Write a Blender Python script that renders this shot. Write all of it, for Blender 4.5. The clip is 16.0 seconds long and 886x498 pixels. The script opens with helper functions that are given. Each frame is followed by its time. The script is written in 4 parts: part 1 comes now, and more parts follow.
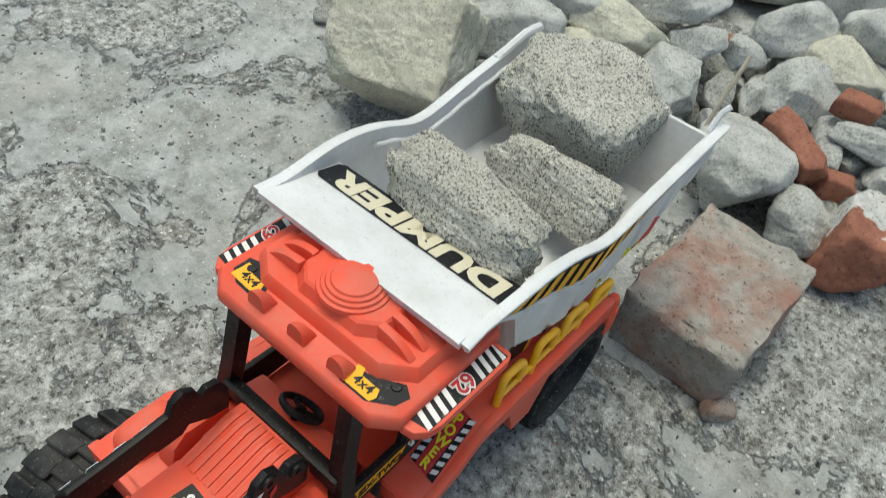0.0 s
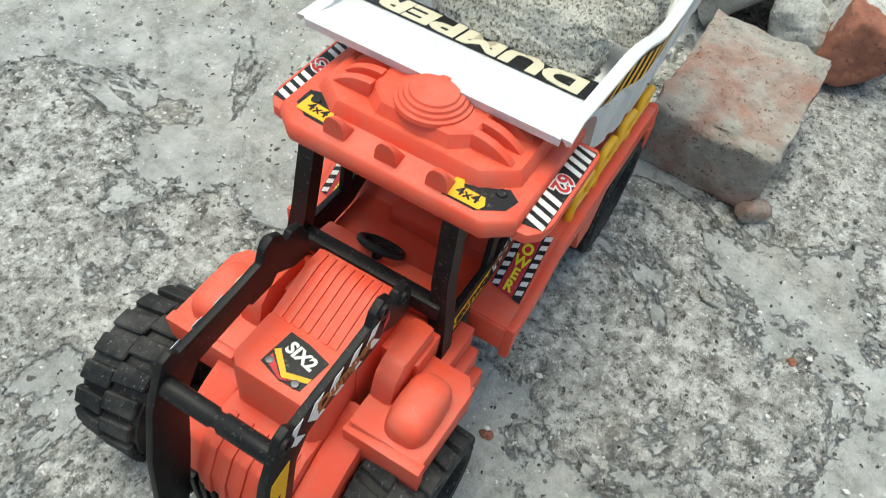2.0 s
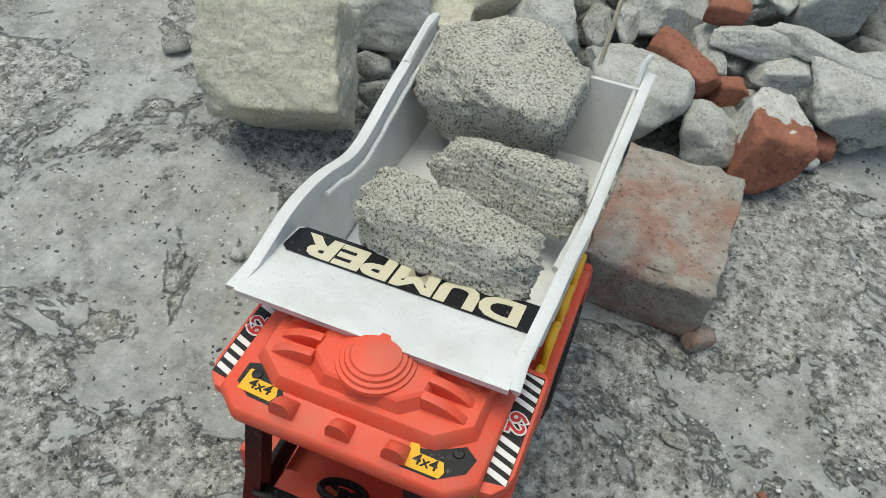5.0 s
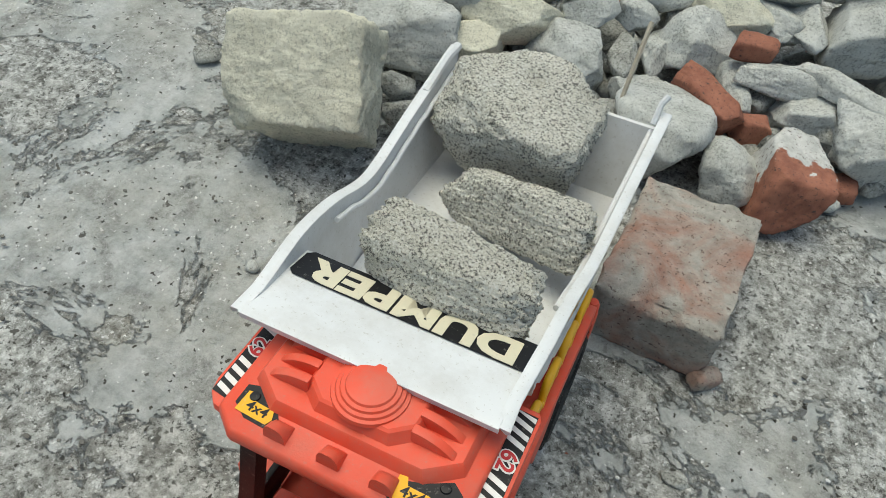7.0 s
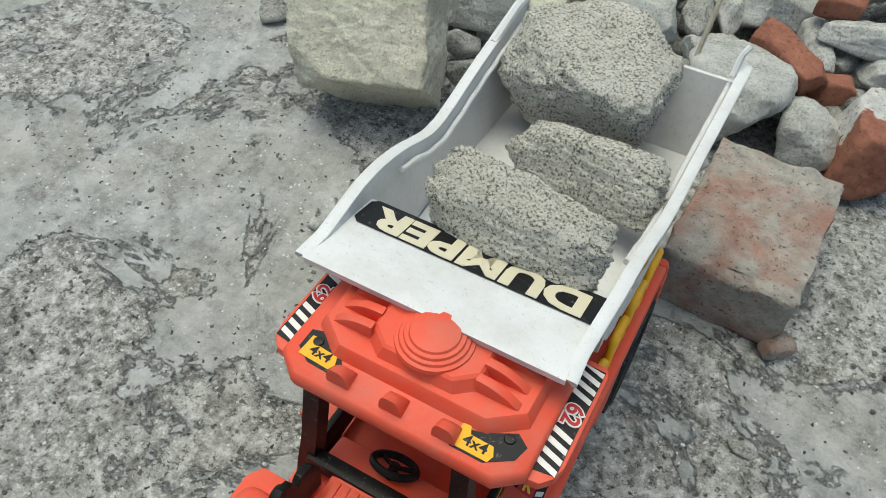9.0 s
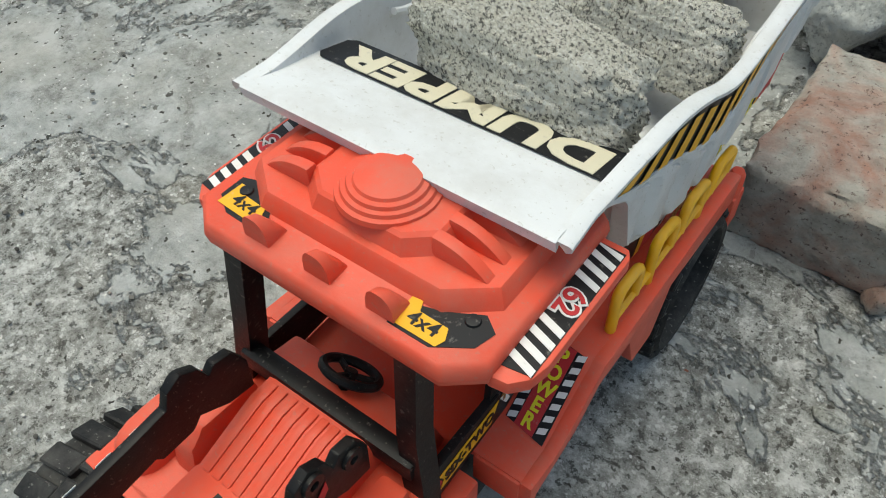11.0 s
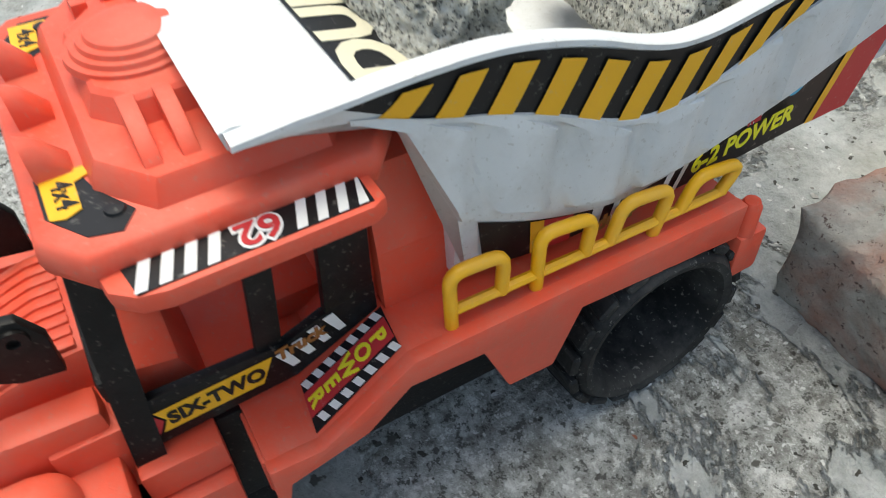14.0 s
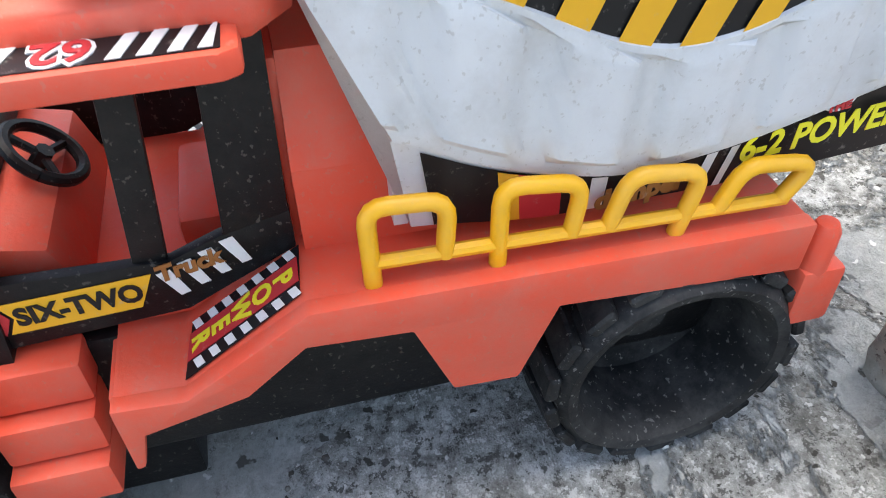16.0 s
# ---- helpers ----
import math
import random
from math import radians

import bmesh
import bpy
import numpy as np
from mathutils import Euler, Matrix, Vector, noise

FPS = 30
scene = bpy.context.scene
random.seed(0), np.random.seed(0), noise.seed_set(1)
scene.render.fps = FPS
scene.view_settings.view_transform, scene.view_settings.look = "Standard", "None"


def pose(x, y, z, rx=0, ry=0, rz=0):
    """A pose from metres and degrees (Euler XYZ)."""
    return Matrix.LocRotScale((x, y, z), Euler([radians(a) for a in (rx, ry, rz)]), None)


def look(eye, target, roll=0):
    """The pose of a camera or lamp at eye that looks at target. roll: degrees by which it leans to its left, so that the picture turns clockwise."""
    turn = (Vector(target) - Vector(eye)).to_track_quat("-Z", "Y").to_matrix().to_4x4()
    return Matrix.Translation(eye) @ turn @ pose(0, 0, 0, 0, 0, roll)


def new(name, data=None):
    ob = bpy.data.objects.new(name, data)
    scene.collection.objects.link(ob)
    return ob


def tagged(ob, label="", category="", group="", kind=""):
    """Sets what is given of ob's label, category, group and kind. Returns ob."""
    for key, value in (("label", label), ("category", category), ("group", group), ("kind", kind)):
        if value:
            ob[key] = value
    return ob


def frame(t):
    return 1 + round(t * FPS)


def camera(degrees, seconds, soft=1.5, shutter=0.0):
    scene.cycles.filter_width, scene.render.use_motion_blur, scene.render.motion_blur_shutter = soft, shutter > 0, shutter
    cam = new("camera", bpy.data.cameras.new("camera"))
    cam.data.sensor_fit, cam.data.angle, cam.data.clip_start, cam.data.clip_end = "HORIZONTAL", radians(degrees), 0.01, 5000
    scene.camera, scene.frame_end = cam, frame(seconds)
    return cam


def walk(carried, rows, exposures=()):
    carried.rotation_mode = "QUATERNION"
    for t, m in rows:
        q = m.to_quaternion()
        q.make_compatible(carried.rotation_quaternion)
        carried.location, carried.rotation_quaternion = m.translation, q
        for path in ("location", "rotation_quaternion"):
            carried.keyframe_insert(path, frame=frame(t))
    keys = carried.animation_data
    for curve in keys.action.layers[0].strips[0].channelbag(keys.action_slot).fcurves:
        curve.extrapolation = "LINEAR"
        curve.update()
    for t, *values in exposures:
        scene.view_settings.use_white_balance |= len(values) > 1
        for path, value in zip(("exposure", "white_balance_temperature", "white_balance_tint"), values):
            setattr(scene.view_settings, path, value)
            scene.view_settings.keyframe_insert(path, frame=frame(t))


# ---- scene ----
cam = camera(60.23, 16.0, soft=0.85, shutter=0.2)
PATH = [
    (0.0, 0.1475, -0.1755, 0.4604, 41.04, -5.60, 40.52),
    (0.5, 0.1484, -0.1764, 0.4435, 35.68, -4.31, 39.48),
    (1.0, 0.1403, -0.1885, 0.4302, 35.34, -4.09, 39.04),
    (1.5, 0.1206, -0.1999, 0.4308, 37.02, -4.02, 33.39),
    (2.0, 0.1094, -0.2271, 0.4205, 34.07, -4.18, 31.14),
    (2.5, 0.1192, -0.2380, 0.4066, 33.06, -2.84, 32.31),
    (3.0, 0.1155, -0.2439, 0.3918, 33.14, -2.68, 30.23),
    (3.5, 0.1006, -0.2315, 0.3988, 33.96, -3.29, 25.98),
    (4.0, 0.0787, -0.2186, 0.4178, 34.04, -2.53, 22.18),
    (4.5, 0.0737, -0.1928, 0.4444, 36.78, -1.47, 19.64),
    (5.0, 0.0776, -0.1683, 0.4675, 38.79, -2.30, 21.94),
    (7.5, 0.0840, -0.1592, 0.4791, 39.36, -2.44, 26.22),
    (8.0, 0.0794, -0.1660, 0.4771, 38.32, -1.64, 27.24),
    (10.5, 0.1051, -0.1477, 0.4012, 37.75, 2.51, 34.01),
    (11.0, 0.1172, -0.1356, 0.3652, 37.67, 3.71, 36.34),
    (11.5, 0.1280, -0.1248, 0.3451, 37.54, 4.57, 37.18),
    (12.0, 0.1350, -0.1220, 0.3389, 38.78, 4.86, 39.91),
    (12.5, 0.1488, -0.0908, 0.3289, 38.98, 5.97, 44.96),
    (13.0, 0.1680, -0.0908, 0.3169, 42.65, 6.37, 47.52),
    (13.5, 0.1763, -0.0591, 0.3161, 41.77, 5.36, 53.03),
    (14.0, 0.1880, -0.0315, 0.2978, 40.47, 6.03, 59.80),
    (14.5, 0.1876, -0.0034, 0.2435, 41.02, 3.50, 65.60),
    (15.0, 0.1966, -0.0159, 0.2433, 49.15, 4.80, 69.31),
    (15.5, 0.1968, 0.0037, 0.2491, 47.64, 5.36, 71.98),
    (16.0, 0.1925, 0.0175, 0.2362, 45.94, 5.63, 75.23),
]
# seconds, stops, kelvin, tint
EXPOSURES = [(0.0, 0.48, 6600, -3), (1.0, 0.66, 6600, -3), (1.5, 0.68, 6600, -3), (2.5, 1.05, 6600, -4), (3.5, 1.05, 6600, -4), (4.5, 0.5, 6600, -3), (5.0, 0.38, 6600, -3), (8.0, 0.42, 6600, -3), (10.5, 0.45, 6650, -3), (12.0, 0.58, 6650, -3), (13.0, 0.62, 6700, -2), (14.0, 0.95, 6600, 0), (14.5, 1.95, 6450, 8), (15.0, 1.88, 6450, 8), (16.0, 1.8, 6450, 7)]
walk(cam, [(t, pose(x, y, z, rx, ry, rz)) for t, x, y, z, rx, ry, rz in PATH], EXPOSURES)

# ---- light: bright overcast day ----
SUN_EL, SUN_AZ = radians(78), radians(-60)
world = bpy.data.worlds.new("world")
scene.world = world
world.use_nodes = True
wn = world.node_tree
sky = wn.nodes.new("ShaderNodeTexSky")
sky.sky_type, sky.sun_disc = "NISHITA", False
sky.sun_elevation, sky.sun_rotation = SUN_EL, SUN_AZ
sky.dust_density, sky.ozone_density, sky.air_density = 4.0, 0.3, 1.0
wn.links.new(sky.outputs[0], wn.nodes["Background"].inputs[0])
wn.nodes["Background"].inputs[1].default_value = 0.125
sun = new("sun", bpy.data.lights.new("sun", "SUN"))
sun.data.energy, sun.data.angle, sun.data.color = 1.05, radians(45), (1.0, 0.97, 0.92)
sun.matrix_world = look((math.sin(SUN_AZ) * math.cos(SUN_EL), math.cos(SUN_AZ) * math.cos(SUN_EL), math.sin(SUN_EL)), (0, 0, 0))


# ---- materials ----
def material(name, rough=0.5, metal=0.0, spec=0.5):
    m = bpy.data.materials.new(name)
    m.use_nodes = True
    p = m.node_tree.nodes["Principled BSDF"]
    p.inputs["Roughness"].default_value = rough
    p.inputs["Metallic"].default_value = metal
    p.inputs["Specular IOR Level"].default_value = spec
    return m, m.node_tree, p


def node(nt, kind, **values):
    n = nt.nodes.new(kind)
    for k, v in values.items():
        n.inputs[k.replace("_", " ")].default_value = v
    return n


def noise_tex(nt, coords, scale, detail=6.0, rough=0.6, dist=0.0):
    n = node(nt, "ShaderNodeTexNoise", Scale=scale, Detail=detail, Roughness=rough, Distortion=dist)
    nt.links.new(coords, n.inputs["Vector"])
    return n.outputs["Fac"]


def ramp(nt, fac, *stops):
    r = nt.nodes.new("ShaderNodeValToRGB")
    e = r.color_ramp.elements
    while len(e) < len(stops):
        e.new(0.5)
    for el, (at, col) in zip(e, stops):
        el.position, el.color = at, (*col, 1.0) if len(col) == 3 else (col[0],) * 3 + (1.0,)
    nt.links.new(fac, r.inputs[0])
    return r.outputs[0]


def mix(nt, fac, a, b, how="MIX"):
    m = nt.nodes.new("ShaderNodeMix")
    m.data_type, m.blend_type = "RGBA", how
    for sock, v in ((m.inputs[0], fac), (m.inputs[6], a), (m.inputs[7], b)):
        if isinstance(v, (int, float)):
            sock.default_value = v
        elif isinstance(v, tuple):
            sock.default_value = (*v, 1.0)
        else:
            nt.links.new(v, sock)
    return m.outputs[2]


def bump(nt, p, height, strength, distance):
    b = nt.nodes.new("ShaderNodeBump")
    b.inputs["Strength"].default_value, b.inputs["Distance"].default_value = strength, distance
    nt.links.new(height, b.inputs["Height"])
    nt.links.new(b.outputs[0], p.inputs["Normal"])


def coords(nt, which="Object"):
    return nt.nodes.new("ShaderNodeTexCoord").outputs[which]


def plastic(name, colour, dusty, rough, dust=0.5, scratch=0.3, spec=0.5):
    """Moulded toy plastic with film of dust, specks and faint scuffs."""
    m, nt, p = material(name, rough, 0.0, spec)
    c = coords(nt)
    film = ramp(nt, noise_tex(nt, c, 34.0, 8.0, 0.72), (0.44, (0.0,)), (0.66, (dust,)))
    specks = ramp(nt, noise_tex(nt, c, 520.0, 2.0, 0.6), (0.64, (0.0,)), (0.69, (scratch,)))
    tone = mix(nt, ramp(nt, noise_tex(nt, c, 14.0, 3.0), (0.35, (0.0,)), (0.7, (1.0,))), tuple(v * 0.9 for v in colour), colour)
    col = mix(nt, film, tone, dusty)
    col = mix(nt, specks, col, dusty)
    nt.links.new(col, p.inputs["Base Color"])
    r = ramp(nt, film, (0.0, (rough,)), (1.0, (min(1.0, rough + 0.35),)))
    nt.links.new(r, p.inputs["Roughness"])
    bump(nt, p, noise_tex(nt, c, 210.0, 6.0, 0.7), 0.25, 0.0008)
    return m


ORANGE = plastic("orange_plastic", (0.76, 0.092, 0.046), (0.44, 0.20, 0.145), 0.42, 0.36, 0.3, 0.32)
BLACK = plastic("black_plastic", (0.006, 0.006, 0.0065), (0.11, 0.10, 0.085), 0.42, 0.10, 0.55, 0.2)
WHITE = plastic("white_plastic", (0.68, 0.685, 0.68), (0.40, 0.375, 0.33), 0.4, 0.35, 0.45)
YELLOW = plastic("yellow_plastic", (0.90, 0.46, 0.008), (0.55, 0.40, 0.20), 0.36, 0.15, 0.1)
RUBBER = plastic("black_rubber", (0.009, 0.0095, 0.010), (0.13, 0.125, 0.115), 0.60, 0.40, 0.9, 0.25)


def printed(name, colour, worn=0.25):
    m, nt, p = material(name, 0.45, 0.0, 0.3)
    c = coords(nt)
    wear = ramp(nt, noise_tex(nt, c, 330.0, 5.0, 0.7), (0.60, (0.0,)), (0.70, (worn,)))
    nt.links.new(mix(nt, wear, colour, (0.42, 0.39, 0.34)), p.inputs["Base Color"])
    return m


INK_BLACK = printed("print_black", (0.007, 0.007, 0.008), 0.3)
INK_WHITE = printed("print_white", (0.74, 0.73, 0.70), 0.4)
INK_CREAM = printed("print_cream", (0.62, 0.57, 0.42), 0.6)
INK_YELLOW = printed("print_yellow", (0.80, 0.42, 0.02), 0.3)
INK_RED = printed("print_red", (0.48, 0.03, 0.035), 0.3)
INK_BLUE = printed("print_blue", (0.10, 0.42, 0.62), 0.3)
INK_BROWN = printed("print_brown", (0.30, 0.12, 0.03), 0.3)
INK_LEMON = printed("print_lemon", (0.80, 0.72, 0.03), 0.3)
STEEL, _, _p = material("screw_steel", 0.35, 1.0)
_p.inputs["Base Color"].default_value = (0.10, 0.10, 0.11, 1)


def stone(name, light, dark, fleck, scale=1.0, relief=1.0, pits=0.9, even=0.35):
    """Sandy aggregate: two tones in blotches, fine bright and dark grains, pitted relief."""
    m, nt, p = material(name, 0.92, 0.0, 0.25)
    c = coords(nt)
    blot = ramp(nt, noise_tex(nt, c, 24.0 * scale, 6.0, 0.65, 0.4), (0.38, dark), (0.60, light))
    grain = noise_tex(nt, c, 520.0 * scale, 2.0, 0.7)
    patchy = noise_tex(nt, c, 60.0 * scale, 4.0, 0.7)
    both = mix(nt, even, grain, patchy)
    col = mix(nt, ramp(nt, both, (0.40, (pits,)), (0.470, (0.0,))), blot, tuple(v * 0.20 for v in dark))
    col = mix(nt, ramp(nt, both, (0.53, (0.0,)), (0.60, (pits,))), col, fleck)
    nt.links.new(col, p.inputs["Base Color"])
    h = mix(nt, 0.45, noise_tex(nt, c, 420.0 * scale, 5.0, 0.8), noise_tex(nt, c, 90.0 * scale, 6.0, 0.7))
    bump(nt, p, h, 1.0, 0.0038 * relief)
    return m


STONE_LOAD = stone("grey_gritstone", (0.82, 0.78, 0.67), (0.70, 0.67, 0.56), (0.92, 0.90, 0.82), 1.3, 1.5, 0.92, 0.2)
STONE_PALE = stone("buff_stone", (0.76, 0.73, 0.59), (0.63, 0.605, 0.48), (0.82, 0.80, 0.70), 0.9, 1.1, 0.35)
STONE_GREY = stone("cement_grey_stone", (0.60, 0.605, 0.565), (0.45, 0.455, 0.415), (0.70, 0.70, 0.66), 0.8, 1.0, 0.42)
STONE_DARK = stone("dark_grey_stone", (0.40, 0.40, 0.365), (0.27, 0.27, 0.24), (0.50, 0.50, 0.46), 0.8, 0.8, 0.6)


def brick_material(name, mortar_from, mortar_to, coat=False):
    m, nt, p = material(name, 0.9, 0.0, 0.25)
    c = coords(nt)
    red = ramp(nt, noise_tex(nt, c, 40.0, 6.0, 0.7), (0.3, (0.21, 0.082, 0.055)), (0.7, (0.38, 0.165, 0.105)))
    grey = ramp(nt, noise_tex(nt, c, 70.0, 6.0, 0.7), (0.3, (0.20, 0.19, 0.165)), (0.7, (0.42, 0.39, 0.34)))
    mask = ramp(nt, noise_tex(nt, c, 17.0, 7.0, 0.62, 0.6), (mortar_from, (0.0,)), (mortar_to, (1.0,)))
    if coat:
        xyz = nt.nodes.new("ShaderNodeSeparateXYZ")
        nt.links.new(c, xyz.inputs[0])
        push = nt.nodes.new("ShaderNodeMath")
        push.operation = "MULTIPLY_ADD"
        push.inputs[1].default_value = 9.0
        nt.links.new(xyz.outputs["X"], push.inputs[0])
        nt.links.new(noise_tex(nt, c, 40.0, 6.0, 0.6), push.inputs[2])
        mask = ramp(nt, push.outputs[0], (mortar_from, (0.0,)), (mortar_to, (1.0,)))
        grey = ramp(nt, noise_tex(nt, c, 90.0, 6.0, 0.7), (0.3, (0.36, 0.355, 0.33)), (0.7, (0.62, 0.61, 0.57)))
    col = mix(nt, mask, red, grey)
    pits = ramp(nt, noise_tex(nt, c, 300.0, 4.0, 0.7), (0.33, (1.0,)), (0.42, (0.0,)))
    nt.links.new(mix(nt, pits, col, (0.09, 0.06, 0.05)), p.inputs["Base Color"])
    bump(nt, p, mix(nt, 0.5, noise_tex(nt, c, 260.0, 5.0, 0.7), noise_tex(nt, c, 60.0, 6.0, 0.7)), 0.8, 0.003)
    return m


BRICK = brick_material("weathered_red_brick", 0.30, 0.56)
BRICK_RED = brick_material("raw_red_brick", 0.62, 0.76)
BRICK_MORTAR = brick_material("mortared_red_brick", 0.38, 0.41, True)
DRY, _nt, _p = material("dry_grass", 0.8)
_nt.links.new(ramp(_nt, noise_tex(_nt, coords(_nt), 60.0), (0.3, (0.33, 0.28, 0.20)), (0.7, (0.55, 0.50, 0.40))), _p.inputs["Base Color"])

GRIT, _nt, _p = material("mixed_grit", 0.9)
_g = _nt.nodes.new("ShaderNodeNewGeometry")
_nt.links.new(ramp(_nt, _g.outputs["Random Per Island"], (0.0, (0.06, 0.055, 0.048)), (0.45, (0.20, 0.19, 0.165)), (0.75, (0.46, 0.45, 0.42)), (1.0, (0.66, 0.65, 0.62))), _p.inputs["Base Color"])

# worn concrete: pale trowelled skin over darker gritty screed
CONCRETE, nt, p = material("worn_concrete", 0.93, 0.0, 0.25)
c = coords(nt)


def specks(scale, size, chance):
    """Crisp dots: cells of a Voronoi pattern, of which only some are filled."""
    v = node(nt, "ShaderNodeTexVoronoi", Scale=scale, Randomness=1.0)
    w = node(nt, "ShaderNodeTexNoise", Scale=scale * 1.3, Detail=3.0)
    nt.links.new(c, w.inputs["Vector"])
    push = nt.nodes.new("ShaderNodeVectorMath")
    push.operation = "MULTIPLY_ADD"
    push.inputs[1].default_value = (1.5 / scale,) * 3
    nt.links.new(w.outputs["Color"], push.inputs[0])
    nt.links.new(c, push.inputs[2])
    nt.links.new(push.outputs[0], v.inputs["Vector"])
    dot = ramp(nt, v.outputs["Distance"], (size * 0.75, (1.0,)), (size, (0.0,)))
    pick = nt.nodes.new("ShaderNodeSeparateColor")
    nt.links.new(v.outputs["Color"], pick.inputs[0])
    some = ramp(nt, pick.outputs[0], (chance, (1.0,)), (chance + 0.02, (0.0,)))
    return mix(nt, 1.0, dot, some, "MULTIPLY")


edge = noise_tex(nt, c, 5.2, 12.0, 0.70, 0.35)
skin = ramp(nt, edge, (0.492, (0.0,)), (0.508, (1.0,)))
rim = ramp(nt, edge, (0.475, (0.0,)), (0.492, (0.55,)), (0.500, (0.0,)))
grit = noise_tex(nt, c, 150.0, 4.0, 0.85)
mid = noise_tex(nt, c, 55.0, 10.0, 0.84)
rough_col = ramp(nt, mid, (0.36, (0.12, 0.116, 0.102)), (0.46, (0.29, 0.287, 0.262)), (0.54, (0.47, 0.47, 0.44)), (0.64, (0.68, 0.68, 0.65)))
rough_col = mix(nt, ramp(nt, grit, (0.40, (0.85,)), (0.455, (0.0,))), rough_col, (0.07, 0.067, 0.058))
rough_col = mix(nt, ramp(nt, grit, (0.56, (0.0,)), (0.61, (0.8,))), rough_col, (0.70, 0.70, 0.67))
skin_col = ramp(nt, noise_tex(nt, c, 22.0, 10.0, 0.78), (0.36, (0.22, 0.228, 0.212)), (0.46, (0.38, 0.39, 0.37)), (0.60, (0.54, 0.55, 0.53)))
tan = ramp(nt, noise_tex(nt, c, 5.0, 6.0, 0.65), (0.50, (0.0,)), (0.64, (0.5,)))
dirt = ramp(nt, noise_tex(nt, c, 15.0, 10.0, 0.75, 0.3), (0.50, (0.0,)), (0.59, (0.7,)))
col = mix(nt, skin, rough_col, skin_col)
col = mix(nt, rim, col, (0.16, 0.155, 0.14))
col = mix(nt, tan, col, mix(nt, 0.6, col, (0.42, 0.39, 0.31)))
col = mix(nt, dirt, col, mix(nt, 0.35, rough_col, (0.16, 0.155, 0.135)))
col = mix(nt, specks(230.0, 0.36, 0.06), col, (0.07, 0.065, 0.055))
col = mix(nt, specks(110.0, 0.32, 0.035), col, (0.12, 0.115, 0.10))
col = mix(nt, specks(300.0, 0.36, 0.06), col, (0.68, 0.68, 0.65))
nt.links.new(col, p.inputs["Base Color"])
height = mix(nt, 0.35, mix(nt, 0.5, grit, mid), skin)
bump(nt, p, height, 1.0, 0.009)


# ---- mesh helpers ----
def finish(bm, name, mat, smooth=40):
    me = bpy.data.meshes.new(name)
    bmesh.ops.recalc_face_normals(bm, faces=bm.faces)
    for f in bm.faces:
        f.smooth = smooth > 0
    if smooth > 0:
        lim = radians(smooth)
        for e in bm.edges:
            if len(e.link_faces) == 2 and e.calc_face_angle(0) > lim:
                e.smooth = False
    bm.to_mesh(me)
    bm.free()
    me.materials.append(mat)
    return me


def part(name, bm, mat, parent=None, label="", smooth=40):
    ob = new(name, finish(bm, name, mat, smooth))
    ob.parent = parent
    return tagged(ob, label)


def at(axis, u, v, w):
    """A point from two plane coordinates and the one along the axis."""
    return {"x": (w, u, v), "y": (u, w, v), "z": (u, v, w)}[axis]


def prism(pts, axis, lo, hi, bev=0.0, bm=None, shrink=1.0):
    bm = bm or bmesh.new()
    cx, cy = sum(q[0] for q in pts) / len(pts), sum(q[1] for q in pts) / len(pts)
    a = [bm.verts.new(at(axis, u, v, lo)) for u, v in pts]
    b = [bm.verts.new(at(axis, cx + (u - cx) * shrink, cy + (v - cy) * shrink, hi)) for u, v in pts]
    fs = [bm.faces.new(a), bm.faces.new(list(reversed(b)))]
    for i in range(len(pts)):
        j = (i + 1) % len(pts)
        fs.append(bm.faces.new((a[i], b[i], b[j], a[j])))
    bmesh.ops.recalc_face_normals(bm, faces=fs)
    if bev:
        es = {e for f in fs for e in f.edges if e.calc_face_angle(0) > 0.45}
        bmesh.ops.bevel(bm, geom=list(es), offset=bev, segments=2, profile=0.6, affect="EDGES", clamp_overlap=True)
    return bm


def rect(u0, v0, u1, v1):
    return [(u0, v0), (u1, v0), (u1, v1), (u0, v1)]


def box(x0, y0, z0, x1, y1, z1, bev=0.0, bm=None):
    return prism(rect(x0, y0, x1, y1), "z", z0, z1, bev, bm)


def loft(rings, bm=None, cap=True, closed=True):
    bm = bm or bmesh.new()
    vs = [[bm.verts.new(q) for q in r] for r in rings]
    n = len(vs[0])
    for a, b in zip(vs, vs[1:]):
        for i in range(n if closed else n - 1):
            j = (i + 1) % n
            bm.faces.new((a[i], a[j], b[j], b[i]))
    if cap:
        bm.faces.new(vs[0])
        bm.faces.new(list(reversed(vs[-1])))
    return bm


def tube(path, r, seg=8, bm=None, cap=True):
    pts = [Vector(q) for q in path]
    rings, side = [], None
    for i, q in enumerate(pts):
        d = (pts[min(i + 1, len(pts) - 1)] - pts[max(i - 1, 0)]).normalized()
        if side is None:
            side = d.orthogonal().normalized()
        side = (side - d * side.dot(d)).normalized()
        up = d.cross(side)
        rings.append([q + (side * math.cos(k * math.tau / seg) + up * math.sin(k * math.tau / seg)) * r for k in range(seg)])
    return loft(rings, bm, cap)


def rounded(path, r, n=4):
    """A polyline with its inner corners turned into small arcs."""
    pts = [Vector(q) for q in path]
    out = [pts[0]]
    for a, b, cc in zip(pts, pts[1:], pts[2:]):
        d0, d1 = (a - b), (cc - b)
        k = min(r, d0.length * 0.45, d1.length * 0.45)
        p0, p1 = b + d0.normalized() * k, b + d1.normalized() * k
        for i in range(n + 1):
            s = i / n
            out.append(p0 * (1 - s) ** 2 + b * 2 * s * (1 - s) + p1 * s * s)
    return out + [pts[-1]]


